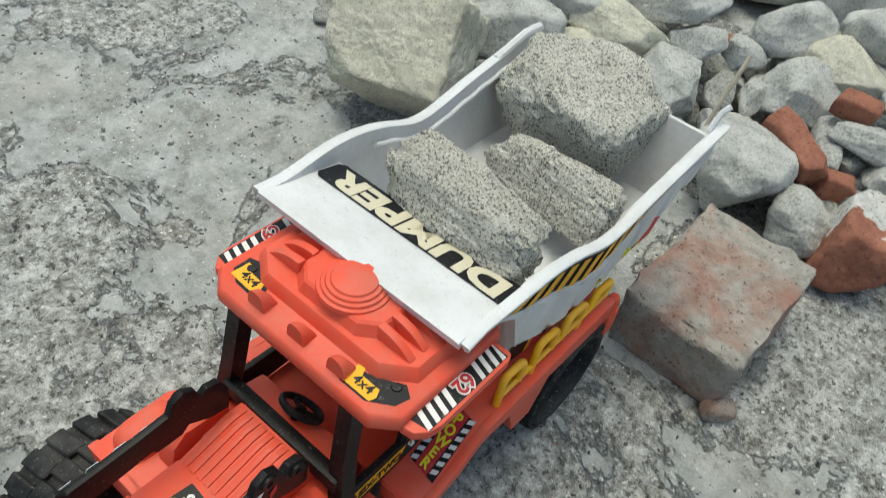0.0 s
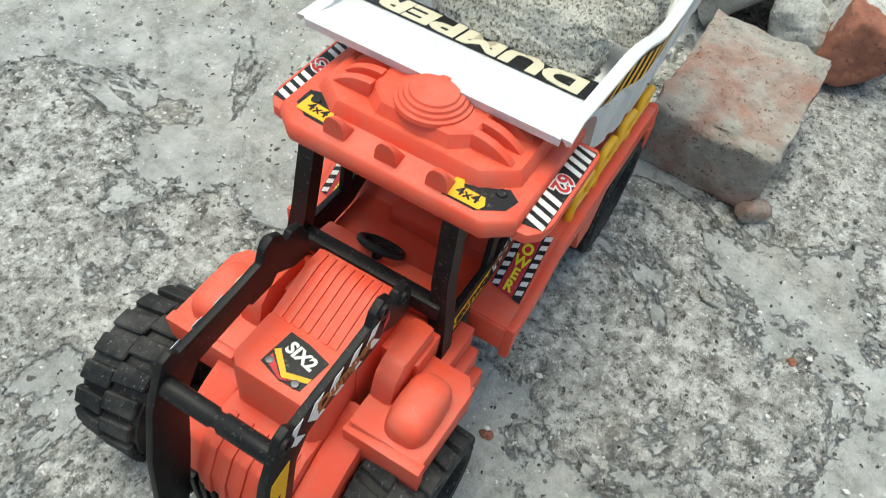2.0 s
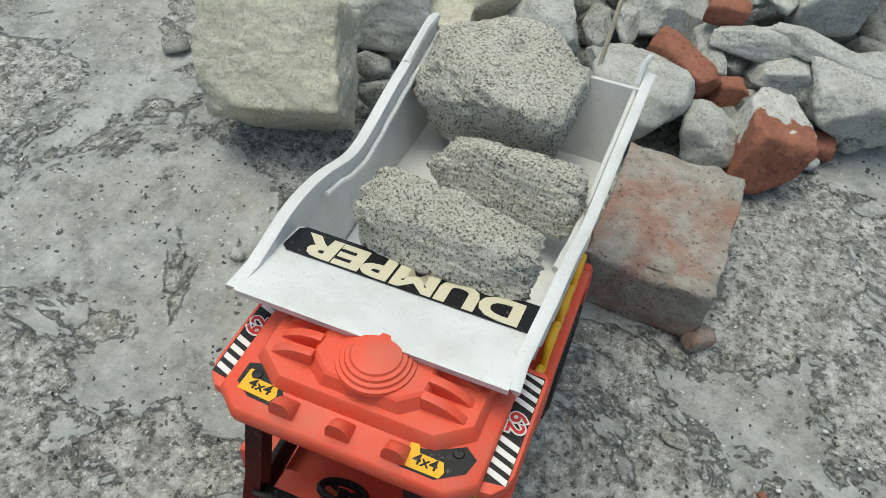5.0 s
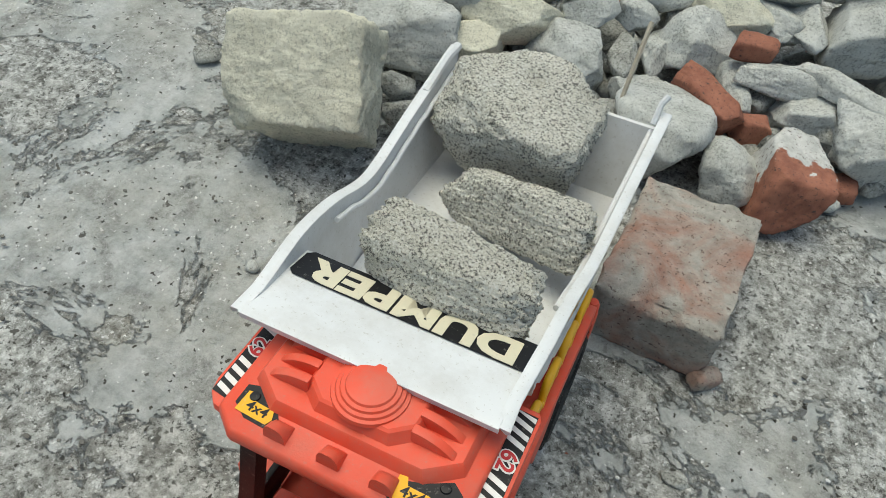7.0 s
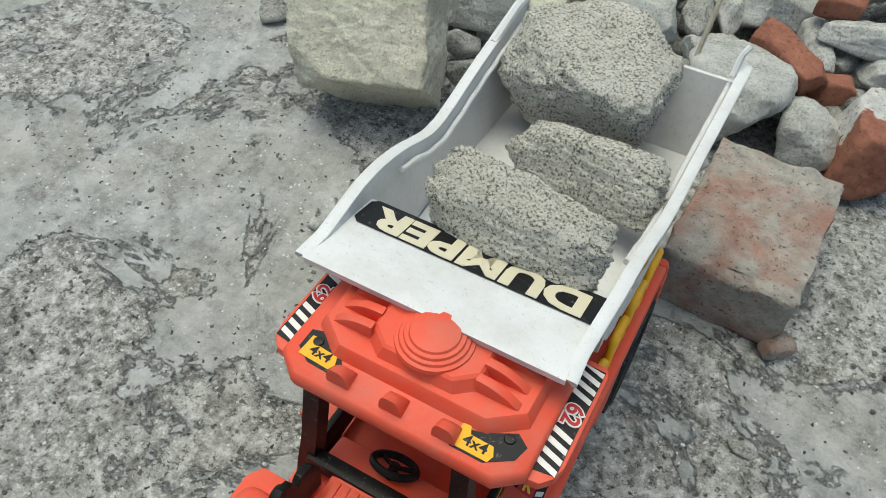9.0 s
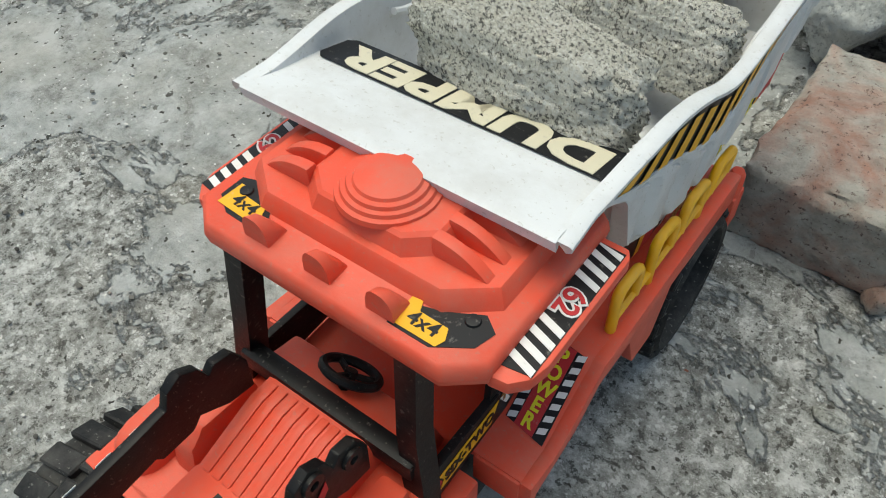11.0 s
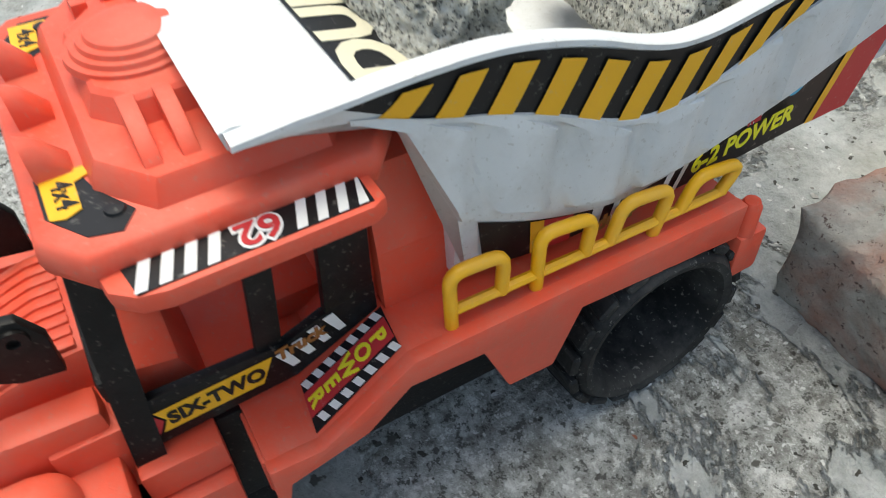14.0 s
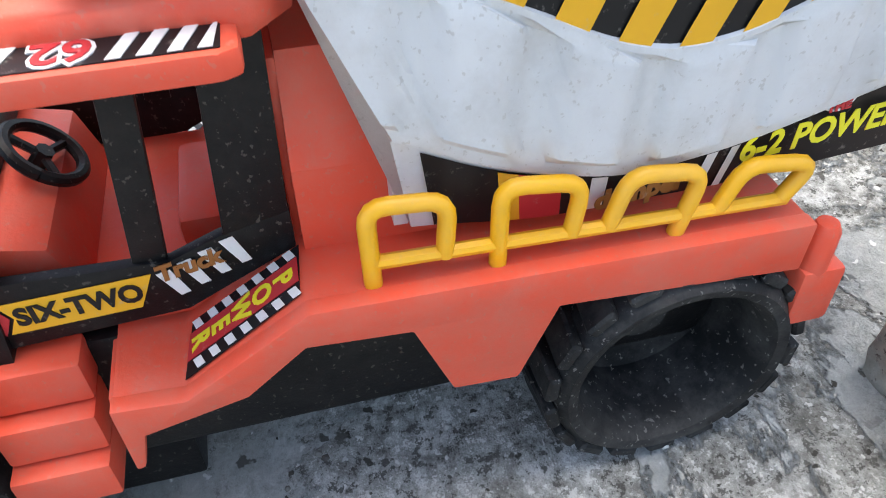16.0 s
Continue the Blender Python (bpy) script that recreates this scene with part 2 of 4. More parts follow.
def lathe(profile, axis, centre, seg=48, bm=None):
    """Turns (radius, along) pairs round an axis through centre."""
    bm = bm or bmesh.new()
    rings = []
    for k in range(seg):
        t = k * math.tau / seg
        rings.append([Vector(centre) + Vector(at(axis, r * math.cos(t), r * math.sin(t), w)) for r, w in profile])
    vs = [[bm.verts.new(q) for q in r] for r in rings]
    for k in range(seg):
        a, b = vs[k], vs[(k + 1) % seg]
        for i in range(len(profile) - 1):
            bm.faces.new((a[i], a[i + 1], b[i + 1], b[i]))
    bmesh.ops.remove_doubles(bm, verts=bm.verts, dist=1e-6)
    return bm


def interp(x, table):
    xs, ys = zip(*table)
    return float(np.interp(x, xs, ys))


def smooth_interp(x, table):
    """Smoothed table: averages the piecewise line over a small window."""
    return sum(interp(x + d, table) for d in (-0.009, -0.0045, 0, 0.0045, 0.009)) / 5


def frame_matrix(origin, along, up):
    a, u = Vector(along).normalized(), Vector(up)
    u = (u - a * u.dot(a)).normalized()
    n = a.cross(u)
    return Matrix(((a.x, u.x, n.x, origin[0]), (a.y, u.y, n.y, origin[1]), (a.z, u.z, n.z, origin[2]), (0, 0, 0, 1)))


def flat_shape(pts, m, thick=0.0002, lift=0.0, bm=None):
    """A thin plate from outline points in the plane of m."""
    bm = bm or bmesh.new()
    n0 = len(bm.verts)
    bm.verts.ensure_lookup_table()
    a = [bm.verts.new(m @ Vector((u, v, lift))) for u, v in pts]
    b = [bm.verts.new(m @ Vector((u, v, lift + thick))) for u, v in pts]
    bm.faces.new(list(reversed(a)))
    bm.faces.new(b)
    for i in range(len(pts)):
        j = (i + 1) % len(pts)
        bm.faces.new((a[i], a[j], b[j], b[i]))
    return bm


def lettering(name, text, size, m, mat, parent, lift=0.0003, stretch=1.0, bold=0.0, shear=0.0):
    cu = bpy.data.curves.new(name, "FONT")
    cu.body, cu.size, cu.align_x, cu.align_y, cu.extrude, cu.offset, cu.shear = text, size, "CENTER", "CENTER", 0.00012, bold, shear
    cu.resolution_u = 3
    tmp = bpy.data.objects.new("tmp", cu)
    scene.collection.objects.link(tmp)
    me = bpy.data.meshes.new_from_object(tmp.evaluated_get(bpy.context.evaluated_depsgraph_get()))
    bpy.data.objects.remove(tmp)
    me.name = name
    me.transform(m @ Matrix.Translation((0, 0, lift)) @ Matrix.Diagonal((stretch, 1, 1, 1)))
    me.materials.clear()
    me.materials.append(mat)
    ob = new(name, me)
    ob.parent = parent
    return ob


# ---- ground ----
def ground():
    inner = np.linspace(-0.72, 0.88, 270)
    outer = np.array([0.03, 0.08, 0.18, 0.4, 0.9, 2.0, 5.0, 12.0, 40.0, 120.0, 400.0])
    xs = np.concatenate([inner[0] - outer[::-1], inner, inner[-1] + outer])
    n = len(xs)
    verts = []
    for yv in xs:
        for xv in xs:
            z = 0.0
            if abs(xv) < 2 and abs(yv) < 2:
                q = Vector((xv, yv, 0.0))
                z = 0.004 * noise.fractal(q * 7.0, 1.0, 2.0, 4) + 0.0016 * noise.fractal(q * 60.0, 0.9, 2.0, 3)
                z = min(z, 0.0035) - 0.001
            verts.append((xv, yv, z))
    faces = [(j * n + i, j * n + i + 1, (j + 1) * n + i + 1, (j + 1) * n + i) for j in range(n - 1) for i in range(n - 1)]
    me = bpy.data.meshes.new("ground")
    me.from_pydata(verts, [], faces)
    me.materials.append(CONCRETE)
    me.polygons.foreach_set("use_smooth", [True] * len(faces))
    return tagged(new("ground", me), "worn grey concrete yard with pale trowelled patches and grit", "ground", kind="structure")


ground()

# ---- toy truck: nose towards -y, built level, then tipped nose-up as it stands ----
truck = tagged(new("toy_truck"), "orange plastic toy dump truck with white bucket, standing on concrete", "toy truck")
truck.matrix_world = pose(0.0014, 0.0107, -0.0131, -5.05, -0.57, -0.07)


# rear deck with sloping front wings, skirts and bulkhead behind the cab
def deck_z(y):
    return 0.1172 - 0.022 * y


def rear_deck():
    top = [(-0.066, 0.0985), (-0.049, 0.0965), (-0.017, 0.1178), (0.118, deck_z(0.118))]
    low = [(0.118, 0.1095), (-0.014, 0.1125), (-0.046, 0.0925), (-0.066, 0.0945)]
    deck = part("rear_deck", prism(top + low, "x", -0.0655, 0.0655, 0.0012), ORANGE, truck, "dusty orange deck with wings over the wheels")
    skirt = [(-0.0665, 0.0985), (-0.049, 0.0970), (-0.0165, 0.1183), (0.118, deck_z(0.118) + 0.0004), (0.1175, 0.0985), (0.0465, 0.1035), (0.0365, 0.0780), (0.0180, 0.0790), (0.0077, 0.1050),
             (-0.0185, 0.1070), (-0.0345, 0.0935), (-0.0485, 0.0900), (-0.0610, 0.0870), (-0.0640, 0.0745), (-0.0665, 0.0740)]
    for s in (1, -1):
        part("skirt", prism(skirt, "x", s * 0.0640, s * 0.0695, 0.0010), ORANGE, deck)
        bm = loft([[(s * x, y, z) for x, y, z in ring] for ring in (
            [(0.0, -0.0145, 0.116), (0.046, -0.0145, 0.116), (0.046, 0.020, 0.116), (0.0, 0.020, 0.116)],
            [(0.0, -0.0145, 0.1415), (0.0455, -0.0145, 0.1415), (0.0455, 0.020, 0.1405), (0.0, 0.020, 0.1405)],
            [(0.0, -0.0135, 0.1690), (0.0390, -0.0135, 0.1690), (0.0390, 0.004, 0.1690), (0.0, 0.004, 0.1690)])])
        part("bulkhead", bm, ORANGE, deck, smooth=0)
        part("wing_front", box(min(s * 0.0440, s * 0.0645), -0.0672, 0.0800, max(s * 0.0440, s * 0.0645), -0.0650, 0.0975, 0.0008), ORANGE, deck)
        part("tail_block", box(s * 0.045, 0.1195, 0.0750, s * 0.0705, 0.1335, 0.0965, 0.002), ORANGE, deck)
        part("tail_peg", lathe([(0, 0.112), (0.0030, 0.1115), (0.0042, 0.109), (0.0045, 0.094), (0, 0.094)], "z", (s * 0.066, 0.1245, 0), 16), ORANGE, deck)
    # dark underside between the wheels
    part("chassis", box(-0.042, -0.085, 0.045, 0.042, 0.118, 0.0960, 0.002), BLACK, truck, "black plastic chassis underneath")
    return deck


deck = rear_deck()


def rail(s):
    x, r = s * 0.0625, 0.0023
    hoops = [(0.0, -0.0004, 0.1425, 0.0188, 0.1408, 0.0178), (0.0312, 0.0315, 0.1418, 0.0518, 0.1390, 0.0500), (0.0600, 0.0640, 0.1385, 0.0838, 0.1358, 0.0790), (0.0905, 0.0955, 0.1352, 0.1155, 0.1325, 0.1090)]
    bar = tube([(x, -0.0004, deck_z(0) + 0.0072), (x, 0.056, deck_z(0.056) + 0.0062), (x, 0.1105, deck_z(0.11) + 0.0055)], 0.0019, 8)
    handrail = part("handrail", bar, YELLOW, truck, "bright yellow plastic guard rail with four hoops")
    for i, (y0, y1, z1, y2, z2, y3) in enumerate(hoops):
        base = deck_z(y0) - 0.003 if i < 2 else deck_z(y0) + 0.006
        end = deck_z(y3) + 0.006 if i != 2 else deck_z(y3) - 0.003
        part("hoop", tube(rounded([(x, y0, base), (x, y1, z1 - 0.0015), (x, y2, z2 - 0.0015), (x, y3, end)], 0.0055), r, 10), YELLOW, handrail)


rail(1), rail(-1)


# POWER labels on the sloping wings
def power_sticker(s):
    m = frame_matrix((s * 0.0535, -0.0325, 0.1080), (1, 0, 0), (0, 0.0313, 0.0208))
    base = part("power_sticker", flat_shape([(-0.0085, -0.0165), (0.0095, -0.0195), (0.0085, 0.0180), (-0.0080, 0.0200)], m, 0.0002, 0.0001), INK_BLACK, deck, "black and white hazard label with red panel")
    part("red_panel", flat_shape([(-0.0042, -0.0172), (0.0045, -0.0185), (0.0042, 0.0185), (-0.0040, 0.0190)], m, 0.0002, 0.0004), INK_RED, deck, smooth=0)
    for u0 in (-0.0080, 0.0052):
        for i in range(7):
            v = -0.0165 + i * 0.0052
            part("white_stripe", flat_shape([(u0, v), (u0 + 0.0034, v + 0.0014), (u0 + 0.0034, v + 0.0040), (u0, v + 0.0026)], m, 0.0002, 0.0004), INK_WHITE, deck, smooth=0)
    for i, ch in enumerate("POWER"):
        lettering("letter", ch, 0.0082, m @ Matrix.Translation((0.0002, 0.0138 - i * 0.0069, 0)), INK_LEMON, deck, 0.0007, 0.9, 0.0003)


power_sticker(1), power_sticker(-1)


# ---- cab ----
def cab():
    tub = part("cab_tub", box(-0.040, -0.094, 0.098, 0.040, -0.013, 0.1045, 0.001), ORANGE, truck, "orange cab floor and seat")
    part("seat", box(-0.018, -0.047, 0.104, 0.022, -0.022, 0.1145, 0.003), ORANGE, tub)
    part("seat_back", prism([(-0.028, 0.108), (-0.019, 0.108), (-0.0165, 0.136), (-0.021, 0.136)], "x", -0.020, 0.024, 0.002), ORANGE, tub)
    part("dash", prism([(-0.094, 0.103), (-0.070, 0.103), (-0.076, 0.122), (-0.094, 0.126)], "x", -0.034, 0.034, 0.002), ORANGE, tub)
    part("cab_back", box(-0.040, -0.0165, 0.10, 0.040, -0.0135, 0.168, 0.0008), ORANGE, tub)
    fr = part("cab_frame", prism(rect(-0.0985, 0.1230, -0.0905, 0.1330), "x", -0.0390, 0.0410, 0.0022), BLACK, truck, "scuffed black roll-cage frame")
    for s in (1, -1):
        # front post, sweeping outwards to a foot
        bm = loft([[(s * (x + dx), y + dy, z) for dx, dy in ((-w, -0.0045), (w, -0.0045), (w, 0.0045), (-w, 0.0045))]
                   for x, y, z, w in ((0.0355, -0.0855, 0.182, 0.0040), (0.0375, -0.0905, 0.145, 0.0040), (0.0405, -0.0930, 0.120, 0.0045), (0.0435, -0.0950, 0.0975, 0.0035))])
        part("front_post", bm, BLACK, fr)
        part("post_peg", lathe([(0, 0.090), (0.002, 0.090), (0.002, 0.099), (0, 0.099)], "z", (s * 0.0435, -0.095, 0), 10), BLACK, fr)
        bm = prism([(-0.0495, 0.182), (-0.0415, 0.182), (-0.0480, 0.117), (-0.0563, 0.117)], "x", s * 0.0405, s * 0.0435, 0.0006)
        part("middle_post", bm, BLACK, fr)
        bm = prism([(-0.0295, 0.182), (-0.0150, 0.182), (-0.0172, 0.1175), (-0.0335, 0.1215)], "x", s * 0.0405, s * 0.0445, 0.0006)
        part("rear_post", bm, BLACK, fr)
        beam = [(-0.0960, 0.1005), (-0.0460, 0.1035), (-0.0165, 0.1180), (-0.0165, 0.1300), (-0.0345, 0.1255), (-0.0470, 0.1205), (-0.0950, 0.1225)]
        part("side_beam", prism(beam, "x", s * 0.0410, s * 0.0446, 0.0006), BLACK, fr)
        m = frame_matrix((s * 0.0447, -0.070, 0.1120), (0, 1, 0.04), (0, 0, 1)) if s > 0 else frame_matrix((s * 0.0447, -0.070, 0.1120), (0, -1, -0.04), (0, 0, 1))
        k = s
        label = [(-0.0185 * k, -0.0050), (0.0130 * k, -0.0050), (0.0180 * k, 0.0050), (-0.0185 * k, 0.0050), (-0.0160 * k, 0.0)]
        part("nameplate", flat_shape(label, m, 0.0002, 0.0001), INK_YELLOW, fr, "yellow side label", smooth=0)
        lettering("letters", "SIX-TWO", 0.0078, m @ Matrix.Translation((-0.0005, 0, 0)), INK_BLACK, fr, 0.0005, 0.92, 0.0003)
        part("red_tip", flat_shape([(-0.0245 * k, -0.0050), (-0.0195 * k, -0.0050), (-0.0170 * k, 0.0), (-0.0195 * k, 0.0050), (-0.0245 * k, 0.0050), (-0.0225 * k, 0)], m, 0.0002, 0.0001), INK_RED, fr, smooth=0)
        for i in range(4):
            u = 0.0190 + i * 0.0056
            v = 0.0005 + i * 0.0021
            part("white_stripe", flat_shape([((u + 0.0040) * k, v - 0.0042), ((u + 0.0066) * k, v - 0.0036), ((u + 0.0036) * k, v + 0.0048), (u * k, v + 0.0040)], m, 0.0002, 0.0001), INK_WHITE, fr, smooth=0)
        lettering("letters", "Truck", 0.0068, m @ Matrix.Translation((0.0270 * k, 0.0055, 0)) @ Matrix.Rotation(0.16 * k, 4, "Z"), INK_BROWN, fr, 0.0006, 1.0, 0.0003, 0.2)
    # steering wheel
    m = Matrix.Translation((-0.002, -0.0790, 0.1275)) @ Matrix.Rotation(radians(-42), 4, "X")
    bm = bmesh.new()
    ring = [m @ Vector((0.0108 * math.cos(a), 0.0108 * math.sin(a), 0)) for a in np.linspace(0, math.tau, 29)]
    tube(ring, 0.0019, 8, bm, False)
    for a in (0.5, 2.64, 4.71):
        tube([m @ Vector((0, 0, -0.001)), m @ Vector((0.0108 * math.cos(a), 0.0108 * math.sin(a), 0))], 0.0013, 6, bm)
    tube([m @ Vector((0, 0, 0.001)), m @ Vector((0, 0, -0.016))], 0.0026, 8, bm)
    part("steering_wheel", bm, BLACK, truck, "black plastic steering wheel")


cab()


def octagon(x, y0, y1, cx, cy, cyb=None):
    cyb = cy if cyb is None else cyb
    return [(-x + cx, y0), (x - cx, y0), (x, y0 + cy), (x, y1 - cyb), (x - cx, y1), (-x + cx, y1), (-x, y1 - cyb), (-x, y0 + cy)]


def step_ring(pts, z):
    return [(u, v, z) for u, v in pts]


ROOF_END = -0.0085


def roof():
    bm = loft([step_ring(octagon(w, y0, ROOF_END - (0.0560 - w), 0.0105, 0.0085), z) for w, y0, z in
               ((0.0552, -0.0900, 0.1798), (0.0565, -0.0913, 0.1806), (0.0572, -0.0920, 0.1845), (0.0566, -0.0913, 0.1885), (0.0554, -0.0902, 0.1897))])
    base = part("cab_roof", bm, ORANGE, truck, "dusty orange stepped roof with moulded fins", smooth=50)
    base.location = (0.0030, -0.0005, 0.0022)
    bm = loft([step_ring(octagon(0.0500, -0.0765, -0.0130, 0.0140, 0.0110), 0.1893), step_ring(octagon(0.0480, -0.0745, -0.0140, 0.0135, 0.0105), 0.1948), step_ring(octagon(0.0470, -0.0735, -0.0145, 0.0133, 0.0103), 0.1960)])
    part("lower_tier", bm, ORANGE, base, smooth=25)
    bm = loft([step_ring(octagon(0.0275, -0.0710, -0.0200, 0.0100, 0.0080), 0.1957), step_ring(octagon(0.0250, -0.0685, -0.0215, 0.0090, 0.0075), 0.2012), step_ring(octagon(0.0238, -0.0672, -0.0225, 0.0086, 0.0072), 0.2022)])
    part("upper_tier", bm, ORANGE, base, smooth=25)
    prof = [(0.0172, 0.2014), (0.0168, 0.2032), (0.0152, 0.2034), (0.0147, 0.2046), (0.0132, 0.2048), (0.0127, 0.2060), (0.0110, 0.2062), (0.0104, 0.2072), (0.0075, 0.2078), (0.0040, 0.2082), (0, 0.2083)]
    part("beacon_mound", lathe(prof, "z", (0.0005, -0.0545, 0), 36), ORANGE, base, smooth=28)
    # three fins on the front edge
    for x in (-0.0265, -0.0015, 0.0225):
        bm = bmesh.new()
        rings = []
        for k in range(9):
            a = math.pi * k / 8
            w = 0.0052 * math.cos(a)
            h = 0.0112 * math.sin(a) ** 0.7
            rings.append((w, h))
        front = [(x + w, -0.0878 + 0.0008 * abs(w) / 0.006, 0.1890 + h) for w, h in rings]
        back = [(x + w * 0.95, -0.0835, 0.1890 + h * 0.82) for w, h in rings]
        tail = [(x + w * 0.95, -0.0785, 0.1890 + h * 0.15) for w, h in rings]
        loft([front, back, tail], bm)
        part("roof_fin", bm, ORANGE, base, smooth=50)
    for s in (1, -1):
        for i in range(3):
            y = -0.0625 + i * 0.0085
            arc = []
            for k in range(7):
                q = k / 6
                arc.append((s * (0.0240 + 0.0195 * q), 0.2035 - 0.0075 * q ** 2.4))
            low = [(s * 0.0440, 0.1950), (s * 0.0240, 0.1950)]
            part("roof_rib", prism(arc + low, "y", y - 0.0021, y + 0.0021, 0.0007), ORANGE, base)
        plate = [(0.0520, -0.0185), (0.0520, -0.0790), (0.0560, -0.0825), (0.0620, -0.0815), (0.0665, -0.0765), (0.0680, -0.0700), (0.0680, -0.0225), (0.0660, -0.0185)]
        plate = [(s * u, v) for u, v in plate]
        part("side_plate", prism(plate, "z", 0.1780, 0.1838, 0.0014), ORANGE, base)
        # hazard label with number on each plate
        m = frame_matrix((s * 0.0612, -0.0490, 0.1838), (0, 1, 0), (-1, 0, 0))
        outline = [(-0.0270, -0.0050), (0.0272, -0.0050), (0.0275, 0.0046), (-0.0285, 0.0046)]
        if s < 0:
            outline = [(u, -v) for u, v in outline]
        part("plate_label", flat_shape(outline, m, 0.0002, 0.0001), INK_BLACK, base, "black label with white slanting bars", smooth=0)
        for u0, n in ((-0.0275, 4), (0.0085, 4)):
            for i in range(n):
                u = u0 + i * (0.0052 if u0 < 0 else 0.0050)
                w = 0.0027 if u0 < 0 else 0.0025
                part("white_bar", flat_shape([(u, -0.0048), (u + w, -0.0048), (min(u + w + 0.0030, 0.0272), 0.0044), (u + 0.0030, 0.0044)], m, 0.0002, 0.0004), INK_WHITE, base, smooth=0)
        r = Matrix.Rotation(math.pi if s > 0 else 0, 4, "Z")
        lettering("number_edge", "62", 0.0105, m @ Matrix.Translation((0.0012, 0, 0)) @ r, INK_WHITE, base, 0.0004, 1.0, 0.0009)
        lettering("number", "62", 0.0105, m @ Matrix.Translation((0.0012, 0, 0)) @ r, INK_RED, base, 0.0007, 1.0, 0.0002)
        # corner label
        k = s
        hexa = [(0.0400, -0.0895), (0.0505, -0.0815), (0.0525, -0.0735), (0.0470, -0.0690), (0.0360, -0.0760), (0.0255, -0.0795), (0.0255, -0.0895)]
        if s < 0:
            hexa = [(-0.0435, -0.0855), (-0.0510, -0.0800), (-0.0510, -0.0690), (-0.0430, -0.0660), (-0.0360, -0.0700), (-0.0300, -0.0790), (-0.0335, -0.0860)]
        hexa = [(u, -0.0735 + (v + 0.0735) * 0.88) for u, v in hexa]
        flat = Matrix.Translation((0, 0, 0.1897))
        part("corner_label", flat_shape(hexa, flat, 0.0002, 0.0001), INK_BLACK, base, "worn black and yellow corner label", smooth=0)
        cx, cy = (0.0345, -0.0825) if s > 0 else (-0.0405, -0.0785)
        tilt = Matrix.Translation((cx, cy, 0.1897)) @ Matrix.Rotation(0.0 if s > 0 else -0.05, 4, "Z")
        part("yellow_patch", flat_shape([(-0.0085, -0.0042), (0.0070, -0.0042), (0.0082, -0.0010), (0.0065, 0.0028), (-0.0035, 0.0030), (-0.0050, 0.0065), (-0.0085, 0.0060)], tilt, 0.0002, 0.0004), INK_YELLOW, base, smooth=0)
        lettering("letters", "4x4", 0.0066, tilt, INK_BLACK, base, 0.0007, 1.05, 0.0001)
        if s > 0:
            part("red_patch", flat_shape([(0.0225, -0.0870), (0.0258, -0.0872), (0.0258, -0.0790), (0.0225, -0.0800)], flat, 0.0002, 0.0004), INK_RED, base, smooth=0)
        screw = lathe([(0, 0.1910), (0.0022, 0.1907), (0.0026, 0.1898)], "z", (s * 0.0450, -0.0735, 0), 14)
        part("screw", screw, INK_BLACK, base)


roof()


